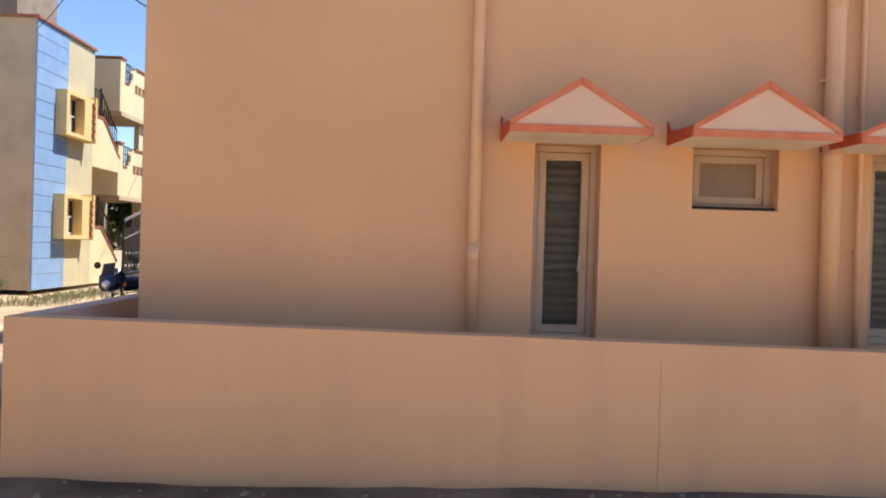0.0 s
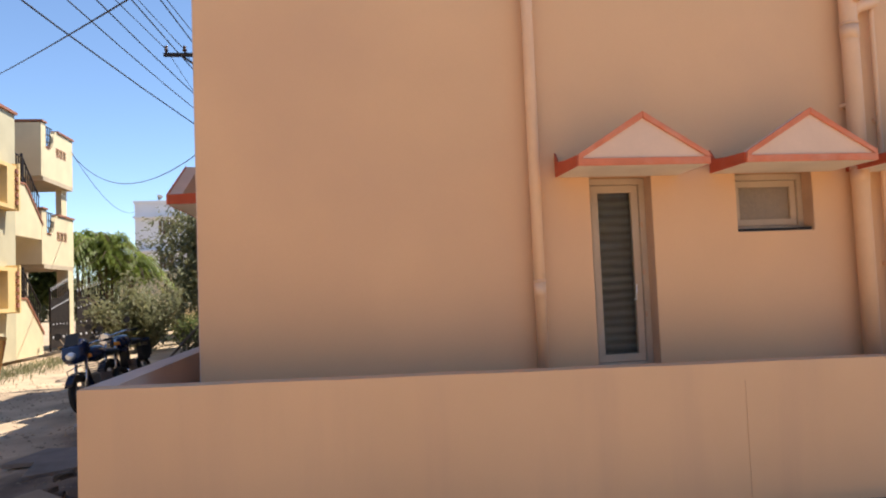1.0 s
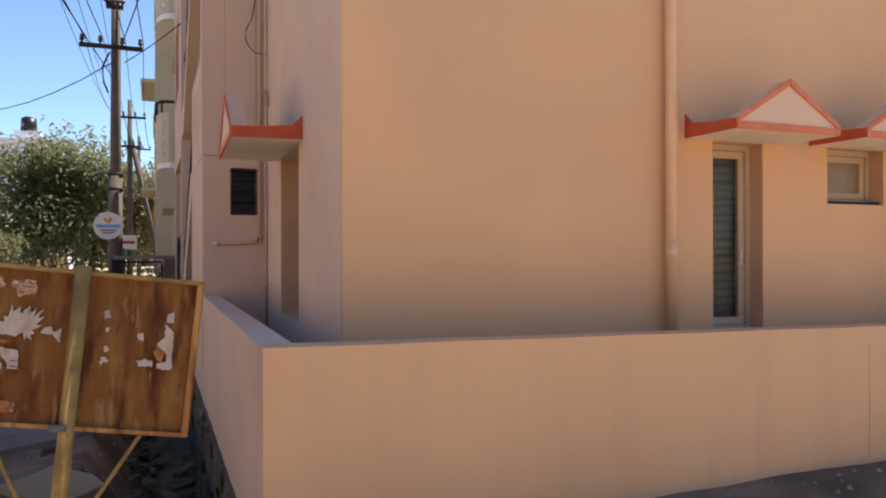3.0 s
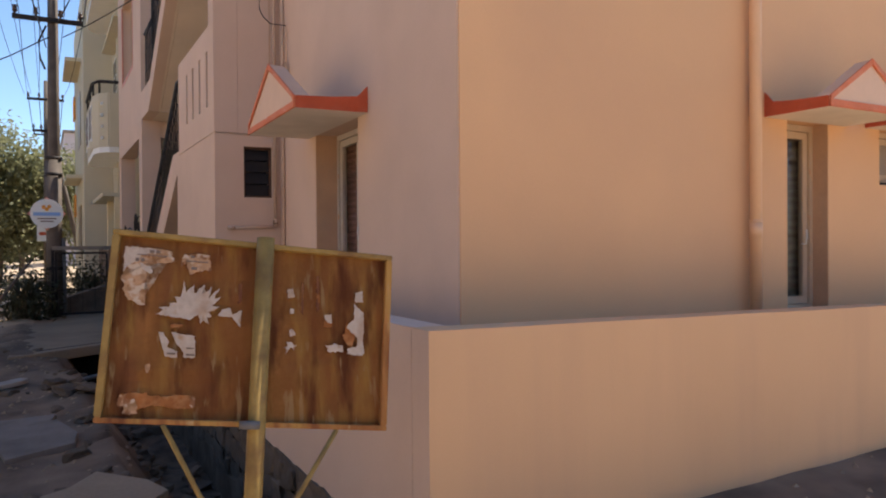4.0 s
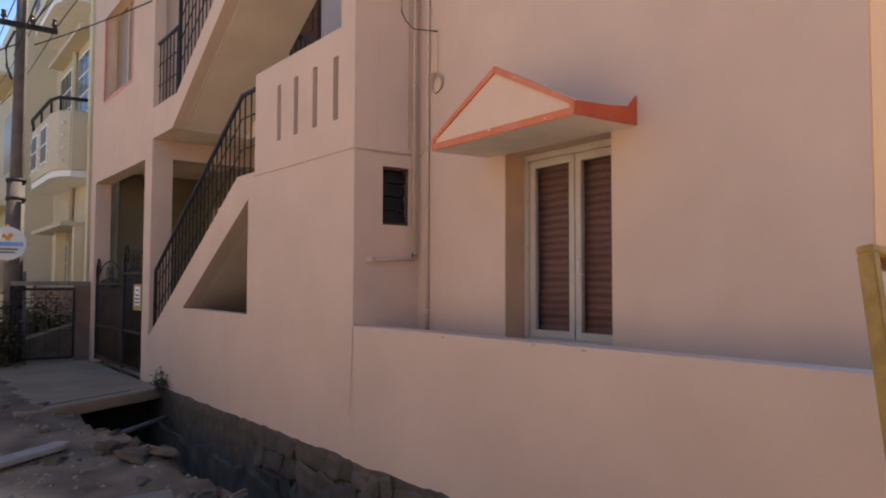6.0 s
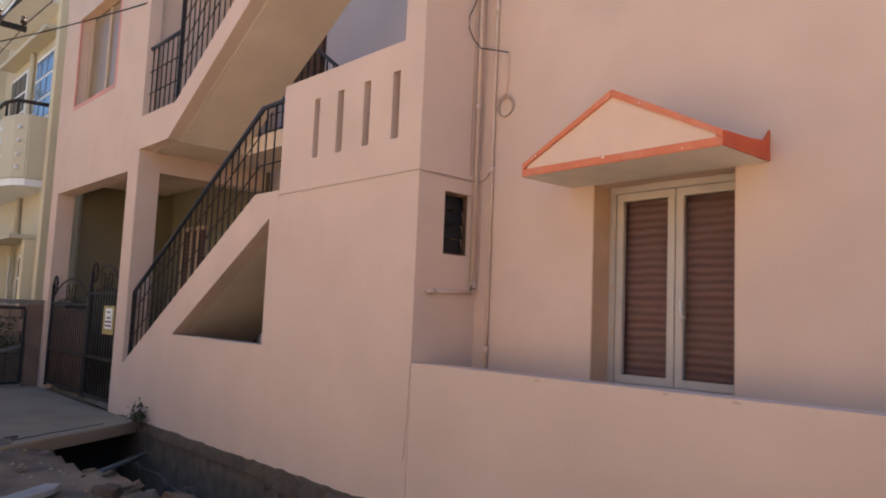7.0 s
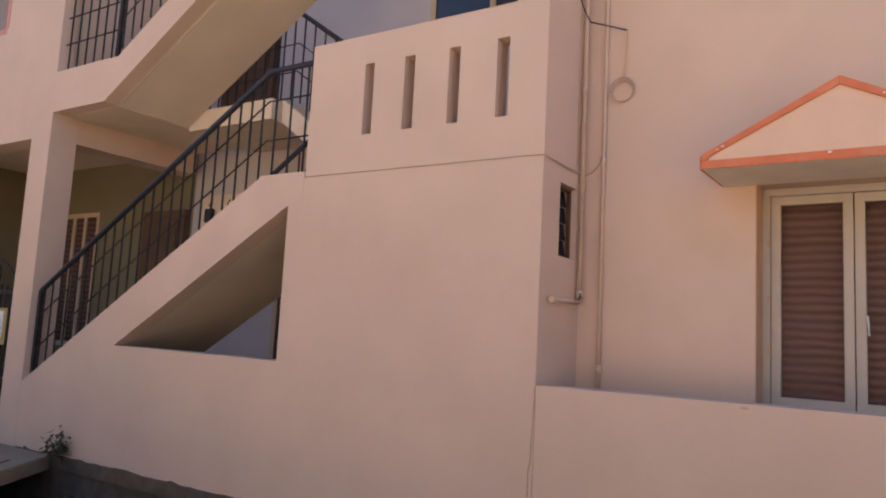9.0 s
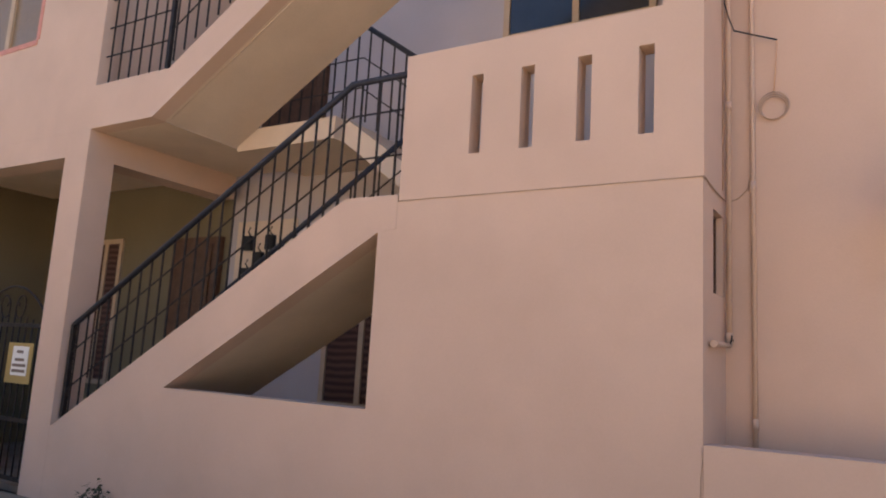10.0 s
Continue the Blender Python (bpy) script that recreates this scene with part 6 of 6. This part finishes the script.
wire((P1[0] + 0.1, 17.3, 5.6), (XW - 0.02, 12.2, 7.0), 0.1, 0.012)
wire((-11.0, 20.53, 7.09), (-2.36, 5.11, 3.51), 0.08)
wb = thing("wire_bracket", (-2.16, 5.16, 3.5), "short iron bracket on the house corner holding a wire", "bracket")
part("arm", rod(B(), (-2.12, 5.16, 3.50), (-2.37, 5.11, 3.51), 0.01, n=6), M_iron, wb)
wire((P1[0] + 0.18, 17.32, 5.33), (XW + 0.01, 13.93, 5.25), 0.03, 0.010)


# ---- plants ----
def leaf(bm, p, d, length, width, droop=0.3):
    side = d.cross(Vector((0.2, 0.1, 1))).normalized() * width
    mid = p + d * length * 0.5
    tip = p + d * length - Vector((0, 0, droop * length))
    v = [bm.verts.new(q) for q in (p, mid + side, tip, mid - side)]
    bm.faces.new(v)


def rand_dir(r, up=0.0):
    return Vector((r.gauss(0, 1), r.gauss(0, 1), r.gauss(up, 0.8))).normalized()


def tree(x, y, z_low, rad, height, count, size, mat, label, seed, trunk_h, clumps=26):
    r = random.Random(seed)
    ob = thing("tree", (x, y, 0), label, "tree")
    limbs = B()
    rod(limbs, (x, y, -0.05), (x + 0.1, y, trunk_h), 0.16, 0.11, 8)
    centres = []
    for k in range(clumps):
        d = rand_dir(r, 0.1)
        q = r.uniform(0.45, 1.0)
        c = Vector((x + d.x * rad * q, y + d.y * rad * q, z_low + height / 2 + d.z * height / 2 * q))
        centres.append((c, rad * r.uniform(0.2, 0.38)))
        tube(limbs, [(x + 0.1, y, trunk_h * 0.95), Vector((x, y, trunk_h)).lerp(c, 0.5) + Vector((0, 0, 0.15)), c], 0.025, 5)
    part("trunk", limbs, M_bark, ob, "brown trunk with spreading limbs")
    bm = B()
    for k in range(count):
        c, s = r.choice(centres)
        p = c + rand_dir(r) * s * 1.25 * r.random() ** 0.45
        leaf(bm, p, rand_dir(r), size * r.uniform(0.6, 1.3), size * 0.28)
    part("crown", bm, mat, ob, "uneven leafy crown with gaps")
    return ob


tree(-5.6, 37.0, 0.4, 4.2, 6.3, 32000, 0.24, M_leaf3, "dusty green broad tree with uneven crown by the street", 3, 2.2, 60)
tree(-5.0, 47.0, 1.0, 2.2, 6.0, 6000, 0.3, M_leaf3, "dusty green street tree beyond the pole", 8, 2.2, 22)
tree(-15.5, 33.0, 0.5, 2.6, 4.4, 7000, 0.28, M_leaf, "dark green garden tree behind the black gate", 9, 1.6, 24)


def bush(x, y, rx, ry, h, count, size, mat, label, seed):
    r = random.Random(seed)
    ob = thing("bush", (x, y, 0), label, "bush")
    bm, st = B(), B()
    for k in range(30):
        a, q = r.uniform(0, 6.28), r.uniform(0.2, 1)
        tip = Vector((x + rx * q * math.cos(a), y + ry * q * math.sin(a), h * r.uniform(0.5, 1.05) * (1 - 0.35 * q)))
        tube(st, [(x + 0.2 * math.cos(a), y + 0.2 * math.sin(a), -0.02), Vector((x, y, 0)).lerp(tip, 0.55) + Vector((0, 0, 0.2)), tip], 0.012, 4)
        for i in range(count // 30):
            f = r.uniform(0.15, 1.05)
            p = Vector((x, y, 0)).lerp(tip, f) + Vector((r.gauss(0, 0.2), r.gauss(0, 0.2), r.gauss(0, 0.2) + 0.15 * math.sin(3 * f)))
            p.z = max(0.05, p.z)
            leaf(bm, p, rand_dir(r, 0.2), size * r.uniform(0.6, 1.3), size * 0.22)
    part("stems", st, M_bark, ob)
    part("foliage", bm, mat, ob)


bush(-8.0, 26.8, 1.9, 1.9, 2.7, 6000, 0.19, M_leaf3, "tall grey-green flowering bush beside the street", 21)
bush(-7.4, 30.5, 0.8, 1.2, 0.9, 900, 0.2, M_leaf, "low green bush at the road edge", 22)
bush(-9.3, 30.2, 1.0, 1.4, 2.0, 1500, 0.2, M_leaf, "green garden bush by the gate", 23)
bush(-4.22, 17.0, 0.42, 0.5, 0.95, 1900, 0.12, M_weed, "dry dark shrub beside the utility pole", 24)
bush(-3.15, 19.0, 0.45, 0.5, 1.15, 1300, 0.12, M_weed, "dark shrub behind the iron gate frame", 25)


def palm(x, y, h, fronds, length, seed):
    r = random.Random(seed)
    ob = thing("palm", (x, y, 0), "bright green feathery garden palm", "palm", "garden palms")
    st, bm = B(), B()
    for k in range(4):
        rod(st, (x + r.uniform(-0.3, 0.3), y + r.uniform(-0.3, 0.3), -0.05), (x + r.uniform(-0.5, 0.5), y + r.uniform(-0.5, 0.5), h), 0.06, 0.045, 7)
    for k in range(fronds):
        a = r.uniform(0, 6.28)
        el = r.uniform(0.45, 1.45)
        d = Vector((math.cos(a) * math.cos(el), math.sin(a) * math.cos(el), math.sin(el)))
        p0 = Vector((x + r.uniform(-0.5, 0.5), y + r.uniform(-0.5, 0.5), h * r.uniform(0.75, 1.0)))
        pts = [p0 + d * length * f - Vector((0, 0, 0.9 * length * f * f)) + Vector((d.x, d.y, 0)) * 0.25 * length * f * f for f in np.linspace(0, 1, 9)]
        tube(st, pts, 0.012, 4)
        for i in range(1, 9):
            for j in range(3):
                q = pts[i - 1].lerp(pts[i], j / 3)
                t = (pts[i] - pts[i - 1]).normalized()
                s = t.cross(Vector((0, 0, 1))).normalized()
                for sg_ in (-1, 1):
                    leaf(bm, q, (s * sg_ + t * r.uniform(0.4, 1.0) + Vector((0, 0, r.uniform(-0.25, 0.35)))).normalized(), length * r.uniform(0.2, 0.32), 0.02, 0.45)
    part("stem", st, M_bark, ob)
    part("fronds", bm, M_leaf2, ob)


palm(-10.7, 31.5, 4.1, 120, 1.45, 41)
palm(-12.2, 33.5, 4.4, 110, 1.5, 42)
palm(-9.8, 32.0, 3.3, 100, 1.3, 43)


# ---- far buildings ----
def white_block():
    ob = thing("apartment_building", (-13, 62, 0), "white three-storey building with dark windows and a roof tank", "building")
    part("wall", box(B(), -17.1, 60, 0, -9.0, 68, 9.3), M_whitewall, ob)
    part("roof_edge", box(B(), -17.2, 59.9, 9.3, -8.9, 68.1, 9.5), M_whitewall, ob)
    for z in (6.85, 4.2):
        part("floor_ledge", box(B(), -17.15, 59.6, z + 1.28, -8.95, 59.999, z + 1.42), M_whitewall, ob)
        for k in range(3):
            w = part("window", box(B(), -15.3 + k * 2.1, 59.93, z, -14.2 + k * 2.1, 59.999, z + 1.1), M_door, ob, "dark window")
            for j in (0.27, 0.55, 0.82):
                part("window_bar", box(B(), -15.34 + j + k * 2.1, 59.9, z, -15.28 + j + k * 2.1, 59.929, z + 1.1), M_whitewall, w)
    part("tank_stand", box(B(), -12.2, 61, 9.5, -10.6, 62.5, 10.2), M_whitewall, ob)
    t = part("water_tank", rod(B(), (-11.4, 61.7, 10.2), (-11.4, 61.7, 11.2), 0.55, 0.5, 16), M_black, ob, "black plastic water tank")
    part("tank_lid", rod(B(), (-11.4, 61.7, 11.2), (-11.4, 61.7, 11.3), 0.3, n=12), M_black, t)
    for x in (-15.4, -13.2):
        part("antenna_dish", rod(B(), (x, 60.5, 9.6), (x + 0.15, 60.3, 9.9), 0.04, 0.24, 10), M_sheet, ob)


white_block()
far = thing("far_building", (4, 66, 0), "pale lavender grey building at the far end of the street", "building")
part("wall", box(B(), -2.6, 60, 0, 14, 72, 9.4), M_grey, far)
part("roof_edge", box(B(), -2.7, 59.9, 9.4, 14.1, 72.1, 9.6), M_concrete, far)
part("stair_head", box(B(), 1.0, 62, 9.6, 5.0, 66, 11.6), M_whitewall, far)
for z in (2.0, 5.4):
    for x in (-1.6, 1.4):
        part("window", box(B(), x, 59.95, z, x + 1.5, 59.999, z + 1.4), M_door, far, "dark window")
low = thing("low_house", (-12, 47, 0), "low cream outhouse with a sloping parapet", "house")
part("wall", prism(B(), [(-14.0, 0), (-9.9, 0), (-9.9, 2.2), (-10.5, 3.35), (-14.0, 3.35)], "y", 45, 49), M_ivory, low)
# black panel in place of a shaded opening
part("opening", box(B(), -10.9, 44.96, 0.4, -10.3, 44.999, 1.6), M_dark, low)
part("yard_wall", box(B(), -10.0, 43.5, 0, -7.2, 43.7, 1.25), M_ivory, low)
for x in (-10.0, -8.6, -7.3):
    part("yard_post", box(B(), x - 0.12, 43.4, 0, x + 0.12, 43.399 + 0.38, 1.5), M_ivory, low)
bm = B()
rf = random.Random(77)
for k in range(16000):
    x = rf.uniform(-60, 45)
    y = 85 + rf.uniform(-4, 6) + 0.1 * abs(x)
    top = 4.5 + 2.2 * noise.noise(Vector((x * 0.13, 0, 0))) + 1.2 * noise.noise(Vector((x * 0.5, 0, 3)))
    p = Vector((x, y, rf.uniform(0.0, 1.0) ** 0.8 * top))
    leaf(bm, p, rand_dir(rf), 0.9, 0.28)
tagged(part("far_trees", bm, M_leaf3), "hazy belt of far dusty green trees", "trees", kind="stuff")
lamp = thing("street_sign", (-4.1, 28, 0), "small red and white sign on the far pole", "sign")
part("plate", box(B(), -4.15, 29.6, 1.6, -3.6, 29.62, 2.1), M_white, lamp)
part("post", box(B(), -3.9, 29.63, 0, -3.86, 29.66, 1.7), M_iron, lamp)
part("print_bar", box(B(), -4.08, 29.59, 1.8, -3.67, 29.598, 1.9), M_red, lamp)


# ---- motorcycles ----
def motorcycle(x, y, turn, fairing, label):
    """Front wheel at local y = 0, the rear at y = 1.28; local z up."""
    M = pose(x, y, bank(x, y) - 0.005, 0, 0, turn) @ pose(0, 0, 0, 0, -9, 0)
    g = bank(x, y)
    ob = thing("motorcycle", (x, y, g), label, "motorcycle", "parked motorcycles")
    P = lambda *p: M @ Vector(p)
    ax = (M.to_3x3() @ Vector((1, 0, 0)))
    for yy, r in ((0.0, 0.245), (1.28, 0.235)):
        w = part("wheel", torus(B(), P(0, yy, 0.30), ax, r, 0.05, 28, 8), M_rubber, ob, "black rubber tyre")
        part("rim", torus(B(), P(0, yy, 0.30), ax, r - 0.045, 0.018, 24, 6), M_sheet, w)
        part("hub", rod(B(), P(-0.06, yy, 0.30), P(0.06, yy, 0.30), 0.06, n=12), M_sheet, w)
        for k in range(6):
            a = k * math.pi / 3
            part("spoke", rod(B(), P(0, yy, 0.30), P(0, yy + (r - 0.05) * math.cos(a), 0.30 + (r - 0.05) * math.sin(a)), 0.014, n=5), M_sheet, w)
    for s in (-0.08, 0.08):
        part("fork_tube", rod(B(), P(s, 0, 0.30), P(s, 0.22, 0.92), 0.022, n=8), M_chrome, ob)
    mud = B()
    pts = [(math.cos(a), math.sin(a)) for a in np.linspace(0.25, 2.7, 10)]
    rows = [[mud.verts.new(P(sx, 0.33 * c, 0.30 + 0.33 * s)) for sx in (-0.06, -0.03, 0.03, 0.06)] for c, s in pts]
    for a, b in zip(rows, rows[1:]):
        for i in range(3):
            f = mud.faces.new((a[i], a[i + 1], b[i + 1], b[i]))
            f.smooth = True
    bmesh.ops.solidify(mud, geom=mud.faces[:], thickness=0.008)
    part("front_mudguard", mud, M_tank, ob)
    tk = B()
    blob(tk, P(0, 0.56, 0.86), 0.15, 0.28, 0.13, 3, 0.15, M.to_3x3().to_4x4())
    part("fuel_tank", tk, M_tank, ob, "glossy dark blue fuel tank")
    st = B()
    blob(st, P(0, 0.98, 0.84), 0.13, 0.36, 0.06, 3, 0.1, M.to_3x3().to_4x4())
    part("seat", st, M_seat, ob, "black vinyl seat")
    en = B()
    box(en, -0.12, 0.42, 0.28, 0.12, 0.78, 0.55, M)
    for k in range(5):
        box(en, -0.10, 0.36, 0.56 + k * 0.035, 0.10, 0.60, 0.575 + k * 0.035, M)
    part("engine", en, M_sheet, ob, "grey finned engine")
    part("exhaust", tube(B(), [P(0.1, 0.4, 0.42), P(0.15, 0.5, 0.25), P(0.16, 0.9, 0.26), P(0.17, 1.45, 0.34)], 0.036, 8), M_chrome, ob)
    part("frame_tube", tube(B(), [P(0, 0.25, 0.85), P(0, 0.38, 0.45), P(0, 0.7, 0.26), P(0, 1.0, 0.45), P(0, 1.28, 0.32)], 0.022, 6), M_iron, ob)
    part("tail", box(B(), -0.07, 1.28, 0.80, 0.07, 1.62, 0.88, M), M_tank, ob, bevel=0.012)
    part("rear_mudguard", box(B(), -0.06, 1.50, 0.55, 0.06, 1.62, 0.80, M), M_black, ob)
    part("handlebar", tube(B(), [P(-0.36, 0.36, 1.02), P(-0.2, 0.28, 1.03), P(0, 0.24, 0.99), P(0.2, 0.28, 1.03), P(0.36, 0.36, 1.02)], 0.014, 7), M_chrome, ob)
    for s in (-1, 1):
        part("grip", rod(B(), P(s * 0.30, 0.33, 1.022), P(s * 0.40, 0.38, 1.02), 0.02, n=8), M_rubber, ob)
        m_ = part("mirror", rod(B(), P(s * 0.32, 0.22, 1.20), P(s * 0.32, 0.235, 1.20), 0.055, n=12), M_black, ob)
        part("mirror_stem", rod(B(), P(s * 0.26, 0.3, 1.03), P(s * 0.31, 0.24, 1.18), 0.007, n=5), M_chrome, m_)
        part("indicator", rod(B(), P(s * 0.11, 0.1, 0.84), P(s * 0.19, 0.1, 0.84), 0.028, n=8), M_accent, ob)
    part("leg_guard", tube(B(), [P(-0.1, 0.34, 0.72), P(-0.30, 0.28, 0.66), P(-0.30, 0.34, 0.42), P(-0.1, 0.42, 0.36)], 0.014, 6), M_chrome, ob)
    part("stand", rod(B(), P(-0.1, 0.75, 0.25), P(-0.26, 0.7, 0.045), 0.014, n=6), M_iron, ob)
    if fairing:
        fr = B()
        prof = ((-0.13, 0.84), (-0.08, 1.0), (0.06, 1.12), (0.2, 1.1), (0.24, 0.92), (0.12, 0.78), (-0.04, 0.75))
        rings = [[fr.verts.new(P(sx, 0.06 + (a - 0.06) * k, 0.94 + (b - 0.94) * k)) for a, b in prof] for sx, k in ((-0.17, 0.55), (-0.13, 0.9), (0.0, 1.0), (0.13, 0.9), (0.17, 0.55))]
        for ra, rb in zip(rings, rings[1:]):
            for i in range(7):
                j = (i + 1) % 7
                fr.faces.new((ra[i], ra[j], rb[j], rb[i]))
        fr.faces.new(rings[0])
        fr.faces.new(rings[-1][::-1])
        part("headlamp_fairing", fr, M_tank, ob, "dark blue angular headlamp cowl", 0.012)
        hl = B()
        blob(hl, P(0, -0.10, 0.87), 0.085, 0.045, 0.065, 2, 0.0, M.to_3x3().to_4x4())
        part("headlamp", hl, M_lamp, ob)
        part("windscreen", prism(B(), [(-0.06, 1.02), (0.04, 1.2), (0.06, 1.19), (-0.03, 1.02)], "x", -0.1, 0.1, M), M_black, ob, "smoked windscreen", 0.006)
    else:
        part("headlamp_shell", rod(B(), P(0, 0.02, 0.95), P(0, 0.16, 0.95), 0.095, 0.07, 16), M_chrome, ob, "round chrome headlamp")
        part("headlamp", rod(B(), P(0, 0.0, 0.95), P(0, 0.019, 0.95), 0.085, 0.095, 16), M_lamp, ob)
        part("tool_box", box(B(), 0.1, 0.9, 0.5, 0.2, 1.2, 0.74, M), M_black, ob, bevel=0.01)
    part("number_plate", box(B(), -0.11, -0.01, 0.74, 0.11, 0.0, 0.79, M), M_white, ob, "blank pale plate")


motorcycle(-5.05, 11.85, -9, True, "dark blue motorcycle with small fairing parked on its stand")
motorcycle(-4.98, 13.0, -8, False, "black motorcycle with round chrome headlamp parked behind another")

# grass tufts along the far road edge
bm = B()
rg = random.Random(15)
for k in range(2600):
    x, y = rg.gauss(-9.6, 0.45), rg.uniform(17, 26)
    p = Vector((x, y, bank(x, y)))
    h = rg.uniform(0.05, 0.22)
    leaf(bm, p, Vector((rg.gauss(0, 0.35), rg.gauss(0, 0.35), 1)).normalized(), h, 0.012, 0.1)
tagged(part("grass_tufts", bm, M_leaf3), "thin dry grass tufts along the street edge", "grass", kind="stuff")
bm = B()
for k in range(420):
    x, y = rg.gauss(-13.0, 0.9), rg.uniform(18.0, 20.2)
    leaf(bm, Vector((x, y, abs(rg.gauss(0, 0.35)))), rand_dir(rg, 0.5), 0.22, 0.05)
tagged(part("roadside_weeds", bm, M_leaf), "low green weeds beside the tan wall", "weeds", kind="stuff")

stick = thing("wooden_prop", (-5.1, 14.6, 0), "bare leaning wooden prop beside the slab", "pole")
part("shaft", rod(B(), (-5.1, 14.6, -0.15), (-4.15, 16.7, 1.2), 0.03, 0.022, 7), M_bark, stick)
